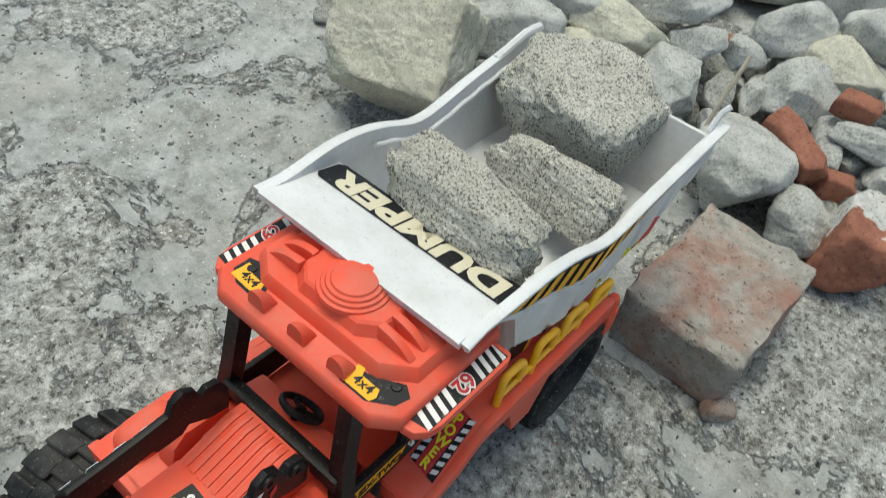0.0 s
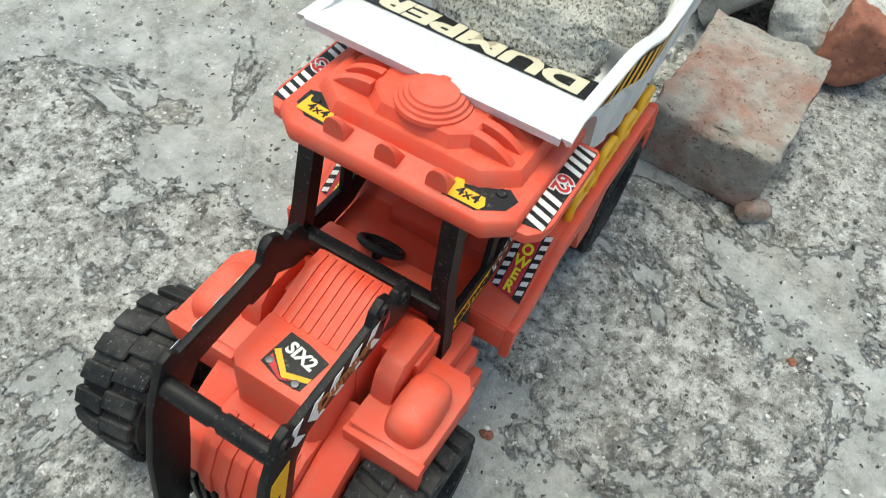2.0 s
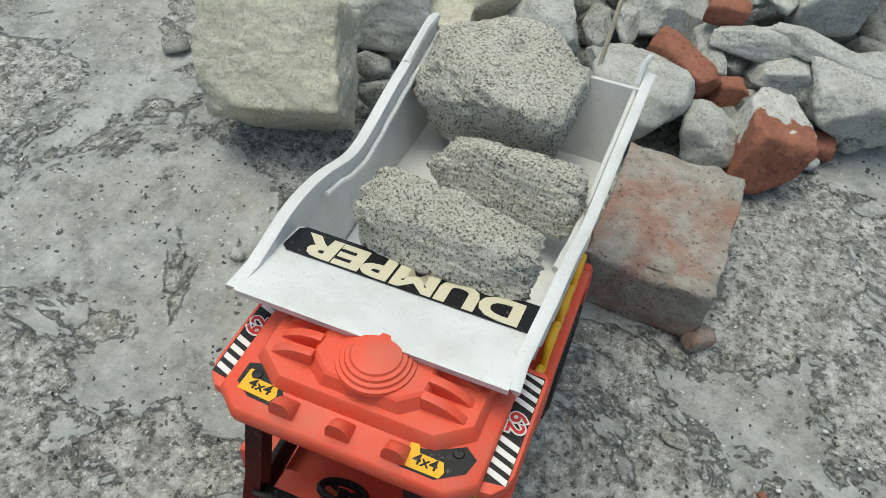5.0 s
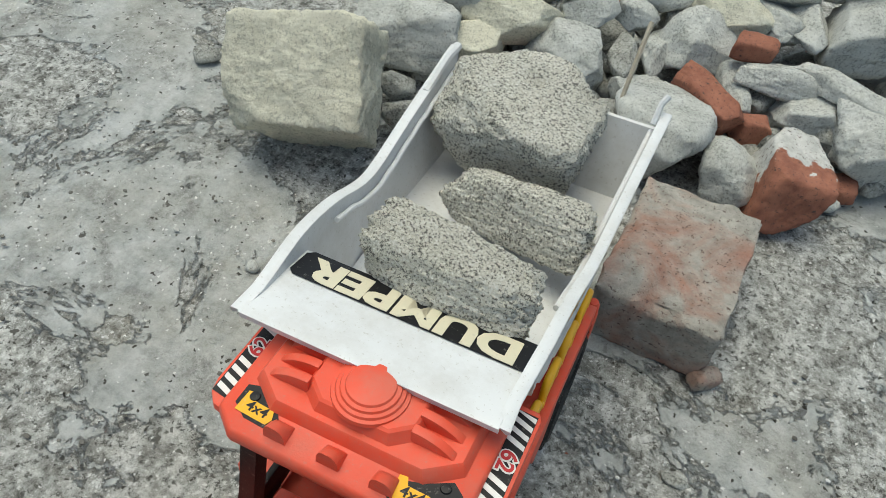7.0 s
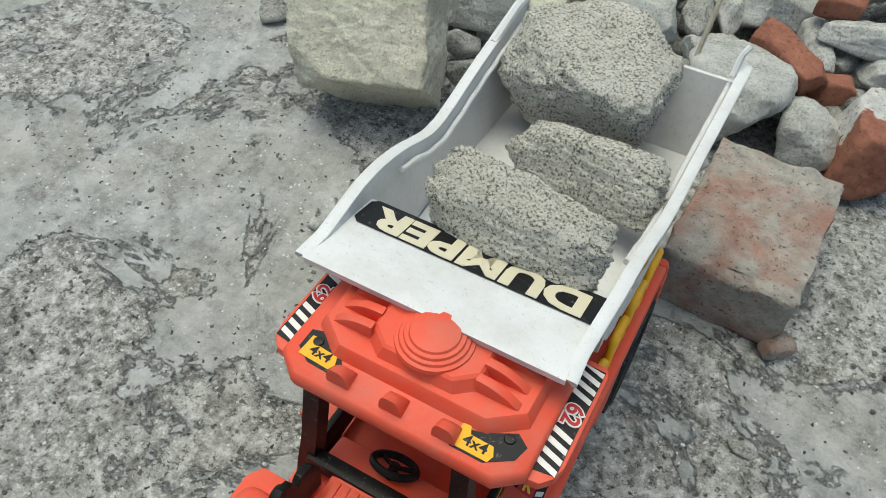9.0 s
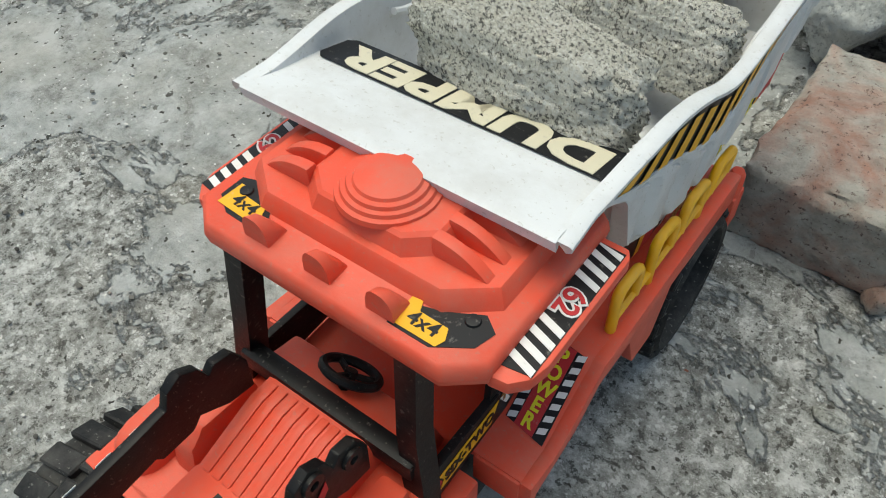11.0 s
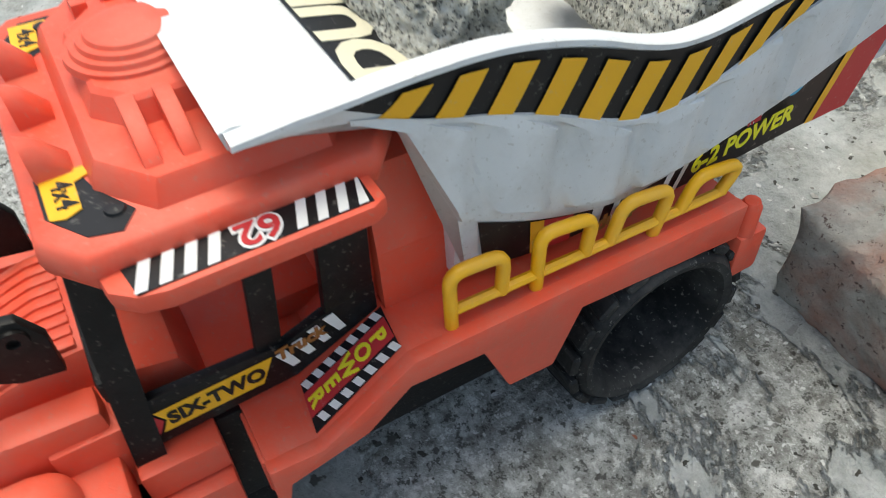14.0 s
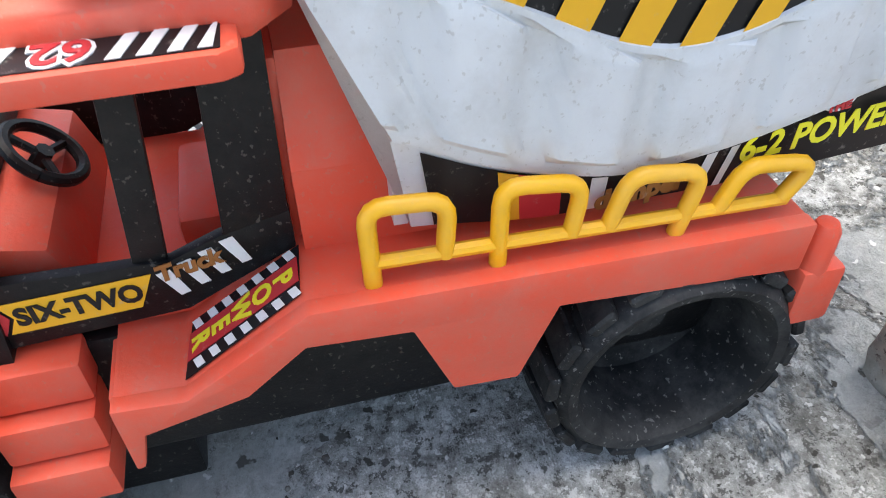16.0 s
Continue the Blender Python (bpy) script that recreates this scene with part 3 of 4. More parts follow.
# ---- hood, nose and front mudguards ----
def hood():
    def ring(y, zt, zb, w, r=0.004):
        return [(-w, y, zb), (w, y, zb), (w, y, zt - r), (w - r * 0.3, y, zt - r * 0.3), (w - r, y, zt), (-w + r, y, zt), (-w + r * 0.3, y, zt - r * 0.3), (-w, y, zt - r)]
    body = loft([ring(-0.094, 0.1310, 0.06, 0.0245), ring(-0.1075, 0.1310, 0.06, 0.0245), ring(-0.1105, 0.1302, 0.06, 0.0245), ring(-0.1360, 0.1222, 0.06, 0.0240)])
    h = part("hood", body, ORANGE, truck, "ribbed orange hood with label and stepped nose")
    for i in range(9):
        x = -0.0205 + i * 0.0049
        bm = prism([(-0.1000, 0.1295), (-0.1000, 0.1320), (-0.1080, 0.1320), (-0.1110, 0.1311), (-0.1355, 0.1233), (-0.1355, 0.1215)], "x", x, x + 0.0036, 0.0007)
        part("hood_rib", bm, ORANGE, h)
    blk = [(-0.0205, -0.130), (-0.0240, -0.1360), (-0.0240, -0.1600), (-0.0190, -0.1650), (0.0190, -0.1650), (0.0240, -0.1600), (0.0240, -0.1360), (0.0205, -0.130)]
    part("hood_step", prism(blk, "z", 0.070, 0.1228, 0.0040), ORANGE, h)
    nose = [(-0.130, 0.0930), (-0.1720, 0.0925), (-0.1860, 0.0850), (-0.1930, 0.0700), (-0.1945, 0.0520), (-0.1300, 0.0500)]
    part("nose", prism(nose, "x", -0.0235, 0.0235, 0.002), ORANGE, h)
    for i in range(5):
        x = -0.0185 + i * 0.0085
        rib = [(-0.1700, 0.0900), (-0.1710, 0.0942), (-0.1870, 0.0862), (-0.1945, 0.0705), (-0.1960, 0.0540), (-0.1900, 0.0540)]
        part("grille_rib", prism(rib, "x", x, x + 0.0045, 0.0008), ORANGE, h)
    part("nose_cheek", prism([(-0.140, 0.100), (-0.165, 0.090), (-0.186, 0.078), (-0.192, 0.052), (-0.140, 0.050)], "x", 0.0235, 0.0400, 0.0025), ORANGE, h)
    part("nose_cheek", prism([(-0.140, 0.100), (-0.165, 0.090), (-0.186, 0.078), (-0.192, 0.052), (-0.140, 0.050)], "x", -0.0400, -0.0235, 0.0025), ORANGE, h)
    grill = part("front_bumper", box(-0.040, -0.192, 0.020, 0.040, -0.165, 0.0525, 0.002), BLACK, truck, "black ribbed bumper under the nose")
    for i in range(12):
        x = -0.037 + i * 0.0064
        part("bumper_rib", box(x, -0.1945, 0.022, x + 0.0035, -0.191, 0.051, 0.0005), BLACK, grill)
    # label
    m = frame_matrix((0.0010, -0.1490, 0.1228), (1, -0.06, 0), (0, 1, 0))
    part("hood_label", flat_shape([(-0.0115, -0.0085), (0.0010, -0.0112), (0.0110, -0.0100), (0.0125, 0.0075), (0.0000, 0.0098), (-0.0105, 0.0100)], m, 0.0002, 0.0001), INK_BLACK, h, "dark hood label with silver lettering", smooth=0)
    part("label_flash", flat_shape([(-0.0105, -0.0010), (-0.0085, 0.0010), (0.0010, -0.0065), (0.0115, -0.0028), (0.0115, -0.0052), (0.0008, -0.0095)], m, 0.0002, 0.0004), INK_YELLOW, h, smooth=0)
    part("label_flash", flat_shape([(-0.0095, -0.0030), (0.0006, -0.0098), (0.0060, -0.0085), (0.0006, -0.0108), (-0.0100, -0.0070)], m, 0.0002, 0.0006), INK_RED, h, smooth=0)
    lettering("letters", "SIX2", 0.0082, m @ Matrix.Translation((0.0010, 0.0030, 0)) @ Matrix.Rotation(-0.12, 4, "Z"), INK_WHITE, h, 0.0005, 1.0, 0.0003)
    for u in (-0.0085, 0.0075):
        part("screw", lathe([(0, 0.0012), (0.0018, 0.0010), (0.0022, 0.0)], "z", m @ Vector((u, -0.0062 if u < 0 else -0.0085, 0)), 12), STEEL, h)
    for s in (1, -1):
        g = [(s * u, v) for u, v in ((0.030, -0.1550), (0.068, -0.1520), (0.0690, -0.1100), (0.064, -0.1020), (0.030, -0.1020))]
        guard = part("mudguard", prism(g, "z", 0.0880, 0.1040, 0.0018), ORANGE, truck, "orange front mudguard with a rounded lamp hump")
        bm = bmesh.new()
        bmesh.ops.create_uvsphere(bm, u_segments=20, v_segments=12, radius=1.0)
        for v in bm.verts:
            v.co = Vector([math.copysign(abs(q) ** 0.62, q) for q in v.co])
        bm.transform(Matrix.Translation((s * 0.0535, -0.1310, 0.1040)) @ Matrix.Diagonal((0.0108, 0.0175, 0.0125, 1)))
        part("lamp_hump", bm, ORANGE, guard)
        part("inner_box", prism([(-0.100, 0.100), (-0.100, 0.1230), (-0.126, 0.1250), (-0.133, 0.1180), (-0.137, 0.100)], "x", s * 0.0300, s * 0.0420, 0.0030), ORANGE, guard)
        part("cowl", box(s * 0.0235, -0.1180, 0.085, s * 0.0440, -0.0940, 0.1150, 0.0015), ORANGE, guard)
        part("apron", prism([(-0.1560, 0.1040), (-0.1500, 0.1040), (-0.1500, 0.0760), (-0.1535, 0.0740)], "x", s * 0.0300, s * 0.0690, 0.0010), ORANGE, guard)
        for i in range(3):
            z = 0.0985 - i * 0.0150
            x1 = 0.0520 + i * 0.0050
            part("cab_step", box(s * 0.040, -0.1000 - 0.0005 * i, z - 0.0140, s * x1, -0.0745 - 0.0004 * i, z, 0.0015), ORANGE, guard)
        part("moulding_sprue", prism([(-0.1000, 0.0920), (-0.1030, 0.0700), (-0.1080, 0.0900)], "x", s * 0.0655, s * 0.0668), ORANGE, guard)


hood()


# ---- loader arms ----
def arms():
    upper = [(-0.1040, 0.1300), (-0.1035, 0.1450), (-0.1080, 0.1545), (-0.1150, 0.1560), (-0.1180, 0.1530), (-0.1205, 0.1600), (-0.1265, 0.1640), (-0.1325, 0.1610), (-0.1350, 0.1545), (-0.1500, 0.1530),
             (-0.1830, 0.1510), (-0.1865, 0.1555), (-0.1915, 0.1540), (-0.1950, 0.1470), (-0.2020, 0.1320), (-0.2100, 0.1000), (-0.2150, 0.0600), (-0.2230, 0.0280), (-0.2360, 0.0080),
             (-0.2240, 0.0010), (-0.2080, 0.0180), (-0.1980, 0.0500), (-0.1900, 0.0880), (-0.1840, 0.1240), (-0.1760, 0.1350), (-0.1450, 0.1380), (-0.1430, 0.1350), (-0.1300, 0.1350), (-0.1260, 0.1390), (-0.1150, 0.1320)]
    for s in (1, -1):
        arm = part("loader_arm", prism(upper, "x", s * 0.0252, s * 0.0290, 0.0007), BLACK, truck, "black plastic loader arm with chevron label")
        for y, z in ((-0.1265, 0.1575), (-0.1110, 0.1485), (-0.1895, 0.1485)):
            part("pivot_boss", lathe([(0, 0.0), (0.0016, 0.0), (0.0018, 0.0014), (0.0040, 0.0014), (0.0044, -0.0010), (0, -0.0010)] if s > 0 else [(0, 0.0), (0.0016, 0.0), (0.0018, -0.0014), (0.0040, -0.0014), (0.0044, 0.0010), (0, 0.0010)], "x", (s * 0.0290, y, z), 16), BLACK, arm)
        # printed label on the outer face
        m = frame_matrix((s * 0.0291, -0.1520, 0.1455), (0, 1, 0.03), (0, 0, 1)) if s > 0 else frame_matrix((s * 0.0291, -0.1520, 0.1455), (0, -1, -0.03), (0, 0, 1))
        for i in range(5):
            u = -0.0320 + i * 0.0125
            if s < 0:
                u = -u
            k = s
            part("chevron", flat_shape([(u, -0.0070), (u + 0.0054 * k, -0.0070), (u + 0.0004 * k, 0.0), (u + 0.0054 * k, 0.0070), (u, 0.0070), (u - 0.0050 * k, 0.0)], m, 0.0002, 0.0001), INK_WHITE, arm, smooth=0)
        lettering("letters", "Dumper", 0.0110, m, INK_BROWN, arm, 0.0004, 1.0, 0.0004)
        part("red_mark", flat_shape([(0.0260 * s, -0.0035), (0.0300 * s, 0.0005), (0.0300 * s, 0.0055), (0.0260 * s, 0.0015)], m, 0.0002, 0.0003), INK_RED, arm, smooth=0)
        yl = [(-0.1880, 0.1320), (-0.1990, 0.1290), (-0.2065, 0.0950), (-0.2100, 0.0560), (-0.2020, 0.0520), (-0.1960, 0.0900)]
        part("arm_label", prism(yl, "x", s * 0.0290, s * 0.0293), INK_YELLOW, arm, "yellow label down the arm", smooth=0)
        mm = frame_matrix((s * 0.0293, -0.2010, 0.0930), (0, 0.18 * s, 1 * s), (0, -1 * s, 0.18 * s)) if s > 0 else frame_matrix((s * 0.0293, -0.2010, 0.0930), (0, -0.18, -1), (0, -1, 0.18))
        lettering("letters", "6-2 POWER", 0.0085, mm @ Matrix.Translation((0, 0.0012, 0)), INK_BLACK, arm, 0.0002, 1.0, 0.0003)
    bar = part("cross_bar", lathe([(0, -0.0255), (0.0044, -0.0255), (0.0044, -0.0025), (0.0034, -0.0010), (0.0034, 0.0010), (0.0044, 0.0025), (0.0044, 0.0255), (0, 0.0255)], "x", (0, -0.1925, 0.1400), 16), BLACK, truck, "round black bar joining the arms")
    part("lower_pin", tube([(-0.0255, -0.2120, 0.040), (0.0000, -0.2070, 0.036)], 0.0038, 12), BLACK, truck)
    part("tie_rod", tube([(-0.0240, -0.2150, 0.046), (-0.0080, -0.2330, 0.016), (0.000, -0.2380, 0.0060)], 0.0042, 12), BLACK, truck)


arms()


# ---- wheels ----
def wheel(name, x0, x1, y, z, r, lugs):
    s = 1 if x1 > x0 else -1
    w = abs(x1 - x0)
    k = 0.70 * r
    prof = [(0, 0.004), (k * 0.5, 0.004), (k * 0.92, 0.008), (k, w - 0.004), (k + 0.002, w), (r * 0.82, w + 0.0008), (r * 0.880, w - 0.002), (r * 0.900, w - 0.006), (r * 0.905, w * 0.5), (r * 0.900, 0.005), (r * 0.86, 0.0), (0, 0.0)]
    tyre = part(name, lathe([(a, s * b) for a, b in prof], "x", (x0, y, z), 56), RUBBER, truck, "chunky dusty black tyre with moulded lugs and deep dish")
    for i in range(lugs):
        for half in (0, 1):
            bm = bmesh.new()
            a = (i + 0.5 * half) * math.tau / lugs
            lo, hi = (w * 0.50, w - 0.0006) if half else (0.0008, w * 0.52)
            da = 0.34 * math.tau / lugs
            sk = 0.20 * math.tau / lugs
            q = []
            for rad in (r * 0.88, r):
                for aa, ww in ((a - da, lo), (a + da, lo), (a + da + sk, hi), (a - da + sk, hi)):
                    tap = 0.975 if rad == r and ww in (w - 0.0006, 0.0008) else 1.0
                    q.append((x0 + s * ww, y + rad * tap * math.cos(aa), z + rad * tap * math.sin(aa)))
            v = [bm.verts.new(p3) for p3 in q]
            for f in ((0, 1, 2, 3), (7, 6, 5, 4), (0, 4, 5, 1), (1, 5, 6, 2), (2, 6, 7, 3), (3, 7, 4, 0)):
                bm.faces.new([v[j] for j in f])
            bmesh.ops.bevel(bm, geom=list(bm.edges), offset=0.0009, segments=1, affect="EDGES")
            part("tread_lug", bm, RUBBER, tyre, smooth=30)
    part("hub", lathe([(0, s * 0.012), (k * 0.30, s * 0.011), (k * 0.36, s * 0.004)], "x", (x0, y, z), 24), RUBBER, tyre)


wheel("rear_wheel", 0.034, 0.0700, 0.0880, 0.0625, 0.0435, 18)
wheel("rear_wheel", -0.034, -0.0700, 0.0880, 0.0610, 0.0435, 18)
wheel("front_wheel", 0.041, 0.0765, -0.1460, 0.0440, 0.0445, 18)
wheel("front_wheel", -0.062, -0.0985, -0.1570, 0.0435, 0.0445, 18)
part("axle", tube([(-0.036, 0.089, 0.062), (0.036, 0.089, 0.062)], 0.005, 12), BLACK, truck)
part("axle", tube([(-0.066, -0.157, 0.0435), (0.043, -0.146, 0.0440)], 0.005, 12), BLACK, truck)
part("front_axle_block", box(-0.034, -0.168, 0.015, 0.034, -0.060, 0.060, 0.002), BLACK, truck)


# ---- tipping bucket ----
BX = -0.0040
RIM = [(-0.049, 0.2085), (-0.034, 0.2085), (-0.022, 0.2092), (-0.005, 0.2110), (0.0160, 0.2106), (0.040, 0.2050), (0.062, 0.1955), (0.075, 0.1925), (0.091, 0.1945), (0.1226, 0.2010), (0.165, 0.2075), (0.196, 0.2125)]
WAVE = [(-0.022, 0.2030), (-0.002, 0.1950), (0.020, 0.1885), (0.042, 0.1785), (0.058, 0.1700), (0.078, 0.1680), (0.100, 0.1760), (0.122, 0.1880), (0.165, 0.1960), (0.190, 0.1990)]
SEAM = [(0.0078, 0.1545), (0.025, 0.1440), (0.045, 0.1370), (0.0665, 0.1325), (0.096, 0.1375), (0.138, 0.1512), (0.184, 0.1720)]
HEM = [(0.0120, 0.1240), (0.0434, 0.1198), (0.0998, 0.1215), (0.1537, 0.1270), (0.176, 0.1285)]


def half_width(y):
    return interp(y, [(-0.05, 0.0650), (-0.034, 0.0640), (-0.015, 0.0652), (0.0, 0.0662), (0.08, 0.0680), (0.19, 0.0715)])


def side_point(row, q):
    """Guide rows 0 rim, 1 wave, 2 seam, 3 hem; q runs from the front to the rear."""
    table = (RIM, WAVE, SEAM, HEM)[row]
    y = table[0][0] + q * (table[-1][0] - table[0][0])
    return y, smooth_interp(y, table), half_width(y) - (0.0, 0.0022, 0.0085, 0.0110)[row]


def rib_at(y):
    """How far the ribbed panel stands out along the side."""
    u = ((y - 0.0165) / 0.0265) % 1.0
    return 0.0026 * max(0.0, min(1.0, (0.37 - abs(u - 0.37)) / 0.07))


def blend(a, b, f):
    return tuple(a[i] + (b[i] - a[i]) * f for i in range(3))


def bucket():
    body = bmesh.new()
    prof = [(-0.0490, 0.2045), (-0.0500, 0.2092), (-0.0470, 0.2098), (-0.0180, 0.2046), (0.0040, 0.1996), (0.0070, 0.1965), (0.0180, 0.1600), (0.0260, 0.1520), (0.1800, 0.1500), (0.1945, 0.2000), (0.1965, 0.2005),
            (0.1975, 0.1995), (0.1825, 0.1470), (0.0230, 0.1490), (0.0120, 0.1450), (0.0115, 0.1240), (0.0080, 0.1240), (0.0075, 0.1540), (-0.0060, 0.1960), (-0.0170, 0.2015), (-0.0470, 0.2075), (-0.0480, 0.2050)]
    def width(y, z):
        return half_width(y) - 0.0028 - max(0.0, (0.1990 - z)) * 0.125
    rings = []
    for f in (-1.0, -0.97, 0.97, 1.0):
        rings.append([(BX + f * width(y, z), y, z) for y, z in prof])
    bmain = part("dump_bucket", loft(rings, body), WHITE, truck, "scuffed white plastic tipping bucket with hazard labels", smooth=30)
    for s in (1, -1):
        bm = bmesh.new()
        n = 120
        rows = []
        for i in range(n + 1):
            q = i / n
            r0, r1, r2, r3 = (side_point(k, q) for k in range(4))
            line = []
            line.append((r0[0], r0[1] + 0.0003, r0[2] - 0.0042))
            line.append((r0[0], r0[1] + 0.0007, r0[2] - 0.0030))
            line.append((r0[0], r0[1] + 0.0007, r0[2] + 0.0012))
            line.append((r0[0], r0[1] + 0.0002, r0[2] + 0.0020))
            line.append((r0[0], r0[1] - 0.0014, r0[2] + 0.0020))
            line.append((r0[0], r0[1] - 0.0024, r0[2] + 0.0002))
            for f in (0.35, 0.7, 0.93):
                line.append(blend((r0[0], r0[1] - 0.0026, r0[2]), r1, f))
            line.append((r1[0], r1[1] + 0.0006, r1[2] + 0.0016))
            line.append((r1[0], r1[1] - 0.0010, r1[2] + 0.0014))
            yw = -0.0100 + q * 0.2000
            rw = (yw, smooth_interp(yw, WAVE), half_width(yw) - 0.0022)
            for f in (0.05, 0.12, 0.3, 0.5, 0.7, 0.86, 0.93, 1.0):
                a = blend((rw[0], rw[1] - 0.0015, rw[2] - 0.0004), (r2[0], r2[1] + 0.0010, r2[2] + 0.0030), f)
                out = rib_at(a[0]) * (1.0 if f < 0.9 else 0.0)
                line.append((a[0], a[1], a[2] + out))
            line.append((r2[0], r2[1], r2[2] + 0.0026))
            line.append((r2[0], r2[1] - 0.0010, r2[2] + 0.0004))
            line.append(blend(r2, r3, 0.5))
            line.append(r3)
            # inner skin back up
            inn = [(r3[0], r3[1], r3[2] - 0.0016), (r2[0], r2[1], r2[2] - 0.0016), (rw[0], rw[1] - 0.004, rw[2] - 0.0026), (r1[0], r1[1] + 0.001, r1[2] - 0.0030), (r0[0], r0[1] - 0.003, r0[2] - 0.0044)]
            line += inn
            rows.append([(BX + s * x, y, z) for y, z, x in line])
        loft(rows, bm)
        side = part("side_wall", bm, WHITE, bmain, smooth=35)
        # inner bead along the wall
        bead = [(BX + s * (half_width(y) - 0.0066), y, smooth_interp(y, RIM) - 0.0085 + 0.0004 * math.sin(y * 300)) for y in np.linspace(0.03, 0.188, 60)]
        part("inner_bead", tube(bead, 0.0016, 8), WHITE, bmain)

        def strip(q0, q1, ra, rb, fa, fb, lift, cells=10):
            """Plate following the wall between two fractions of two guide rows."""
            b2 = bmesh.new()
            out = []
            for i in range(cells + 1):
                q = q0 + (q1 - q0) * i / cells
                A, B = side_point(ra, q), side_point(rb, q)
                col = [blend(A, B, f) for f in np.linspace(fa, fb, 4)]
                out.append([(BX + s * (x + lift), y, z) for y, z, x in col])
            loft(out, b2, cap=False, closed=False)
            return b2
        # black and yellow hazard band under the rim
        part("hazard_band", strip(0.085, 0.80, 0, 1, 0.10, 0.99, 0.0006, 40), INK_BLACK, bmain, "black label band", smooth=60)
        for i in range(11):
            yb = -0.0160 + i * 0.0142
            b2 = bmesh.new()
            out = []
            for f in np.linspace(0.12, 0.98, 5):
                row = []
                for d in (0.0, 0.0038, 0.0076):
                    yy = yb + d + 0.0070 * (1 - f)
                    zt, zb = smooth_interp(yy, RIM) - 0.0026, smooth_interp(max(yy, -0.021), WAVE)
                    row.append((BX + s * (half_width(yy) - 0.0022 * f + 0.0012), yy, zt + (zb - zt) * f))
                out.append(row)
            loft(out, b2, cap=False, closed=False)
            part("yellow_stripe", b2, INK_YELLOW, bmain, smooth=60)
        # lower label
        part("skirt_label", strip(0.035, 0.93, 2, 3, 0.10, 0.97, 0.0008, 30), INK_BLACK, bmain, "black maker label along the lower edge", smooth=60)
        for q0, q1, mat in ((0.14, 0.17, INK_YELLOW), (0.17, 0.235, INK_RED), (0.28, 0.305, INK_WHITE), (0.33, 0.345, INK_WHITE), (0.455, 0.472, INK_WHITE), (0.492, 0.505, INK_WHITE)):
            part("label_block", strip(q0, q1, 2, 3, 0.12, 0.95, 0.0012, 3), mat, bmain, smooth=60)
        part("label_block", strip(0.86, 0.885, 2, 3, 0.10, 0.97, 0.0012, 3), INK_YELLOW, bmain, smooth=60)
        part("label_block", strip(0.885, 0.985, 2, 3, 0.08, 0.98, 0.0012, 4), INK_RED, bmain, smooth=60)
        along = (0, 1, 0.10) if s > 0 else (0, -1, -0.10)

        def skirt_m(y, z):
            x = half_width(y) - 0.0078
            return frame_matrix((BX + s * (x + 0.0006), y, z), along, (0.02 * s, 0, 1))
        lettering("letters", "6-2 POWER", 0.0104, skirt_m(0.1180, 0.1372), INK_LEMON, bmain, 0.0006, 0.86, 0.0003, 0.15)
        lettering("letters", "dumper", 0.0078, skirt_m(0.0700, 0.1272), INK_BROWN, bmain, 0.0010, 1.0, 0.0004, 0.15)
        m = skirt_m(0.1200, 0.1478)
        ring = [m @ Vector((0.0048 * math.cos(a), 0.0048 * math.sin(a), 0.0004)) for a in np.linspace(0, math.tau, 22)]
        part("emblem_ring", tube(ring, 0.0005, 5, None, False), INK_WHITE, bmain)
        part("emblem", flat_shape([(-0.003, -0.001), (0.003, -0.001), (0.0022, 0.0012), (0, 0.0030), (-0.0022, 0.0012)], m, 0.0002, 0.0006), INK_LEMON, bmain, smooth=0)
        lettering("letters", "THE", 0.0036, m @ Matrix.Translation((0, -0.0035, 0)), INK_RED, bmain, 0.0010, 1.0, 0.0002)
        m = skirt_m(0.1365, 0.1535)
        part("blue_disc", flat_shape([(0.0048 * math.cos(a), 0.0048 * math.sin(a)) for a in np.linspace(0, math.tau, 18)[:-1]], m, 0.0002, 0.0006), INK_BLUE, bmain, "round blue label", smooth=0)
        lettering("letters", "EXTRA", 0.0028, m @ Matrix.Translation((0, 0.0012, 0)), INK_WHITE, bmain, 0.0010)
        lettering("letters", "POWER", 0.0028, m @ Matrix.Translation((0, -0.0016, 0)), INK_WHITE, bmain, 0.0010)
    # broken moulding tips at the rear corners
    part("moulding_tip", tube([(BX + 0.0650, 0.186, 0.2090), (BX + 0.0655, 0.194, 0.2190), (BX + 0.0680, 0.198, 0.2230)], 0.0019, 7), WHITE, bmain)
    part("moulding_tip", tube([(BX - 0.0690, 0.150, 0.2040), (BX - 0.0690, 0.180, 0.2125), (BX - 0.0690, 0.197, 0.2120)], 0.0030, 8), WHITE, bmain)
    # front lettering, read from behind
    m = frame_matrix((BX + 0.0015, -0.0062, 0.2024), (-1, 0, 0), (0, -0.0290, 0.0064))
    w, hgt = 0.0610, 0.0104
    c = 0.003
    part("front_label", flat_shape([(-w, -hgt), (w - c, -hgt), (w, -hgt + c), (w, hgt - c), (w - c, hgt), (-w, hgt)], m, 0.0002, 0.0002), INK_BLACK, bmain, "black label with cream letters", smooth=0)
    lettering("letters", "DUMPER", 0.0218, m @ Matrix.Translation((-0.001, 0.0004, 0)), INK_CREAM, bmain, 0.0006, 1.27, 0.0010)


bucket()


# ---- stones and bricks ----
ROCK_ROOT = {}


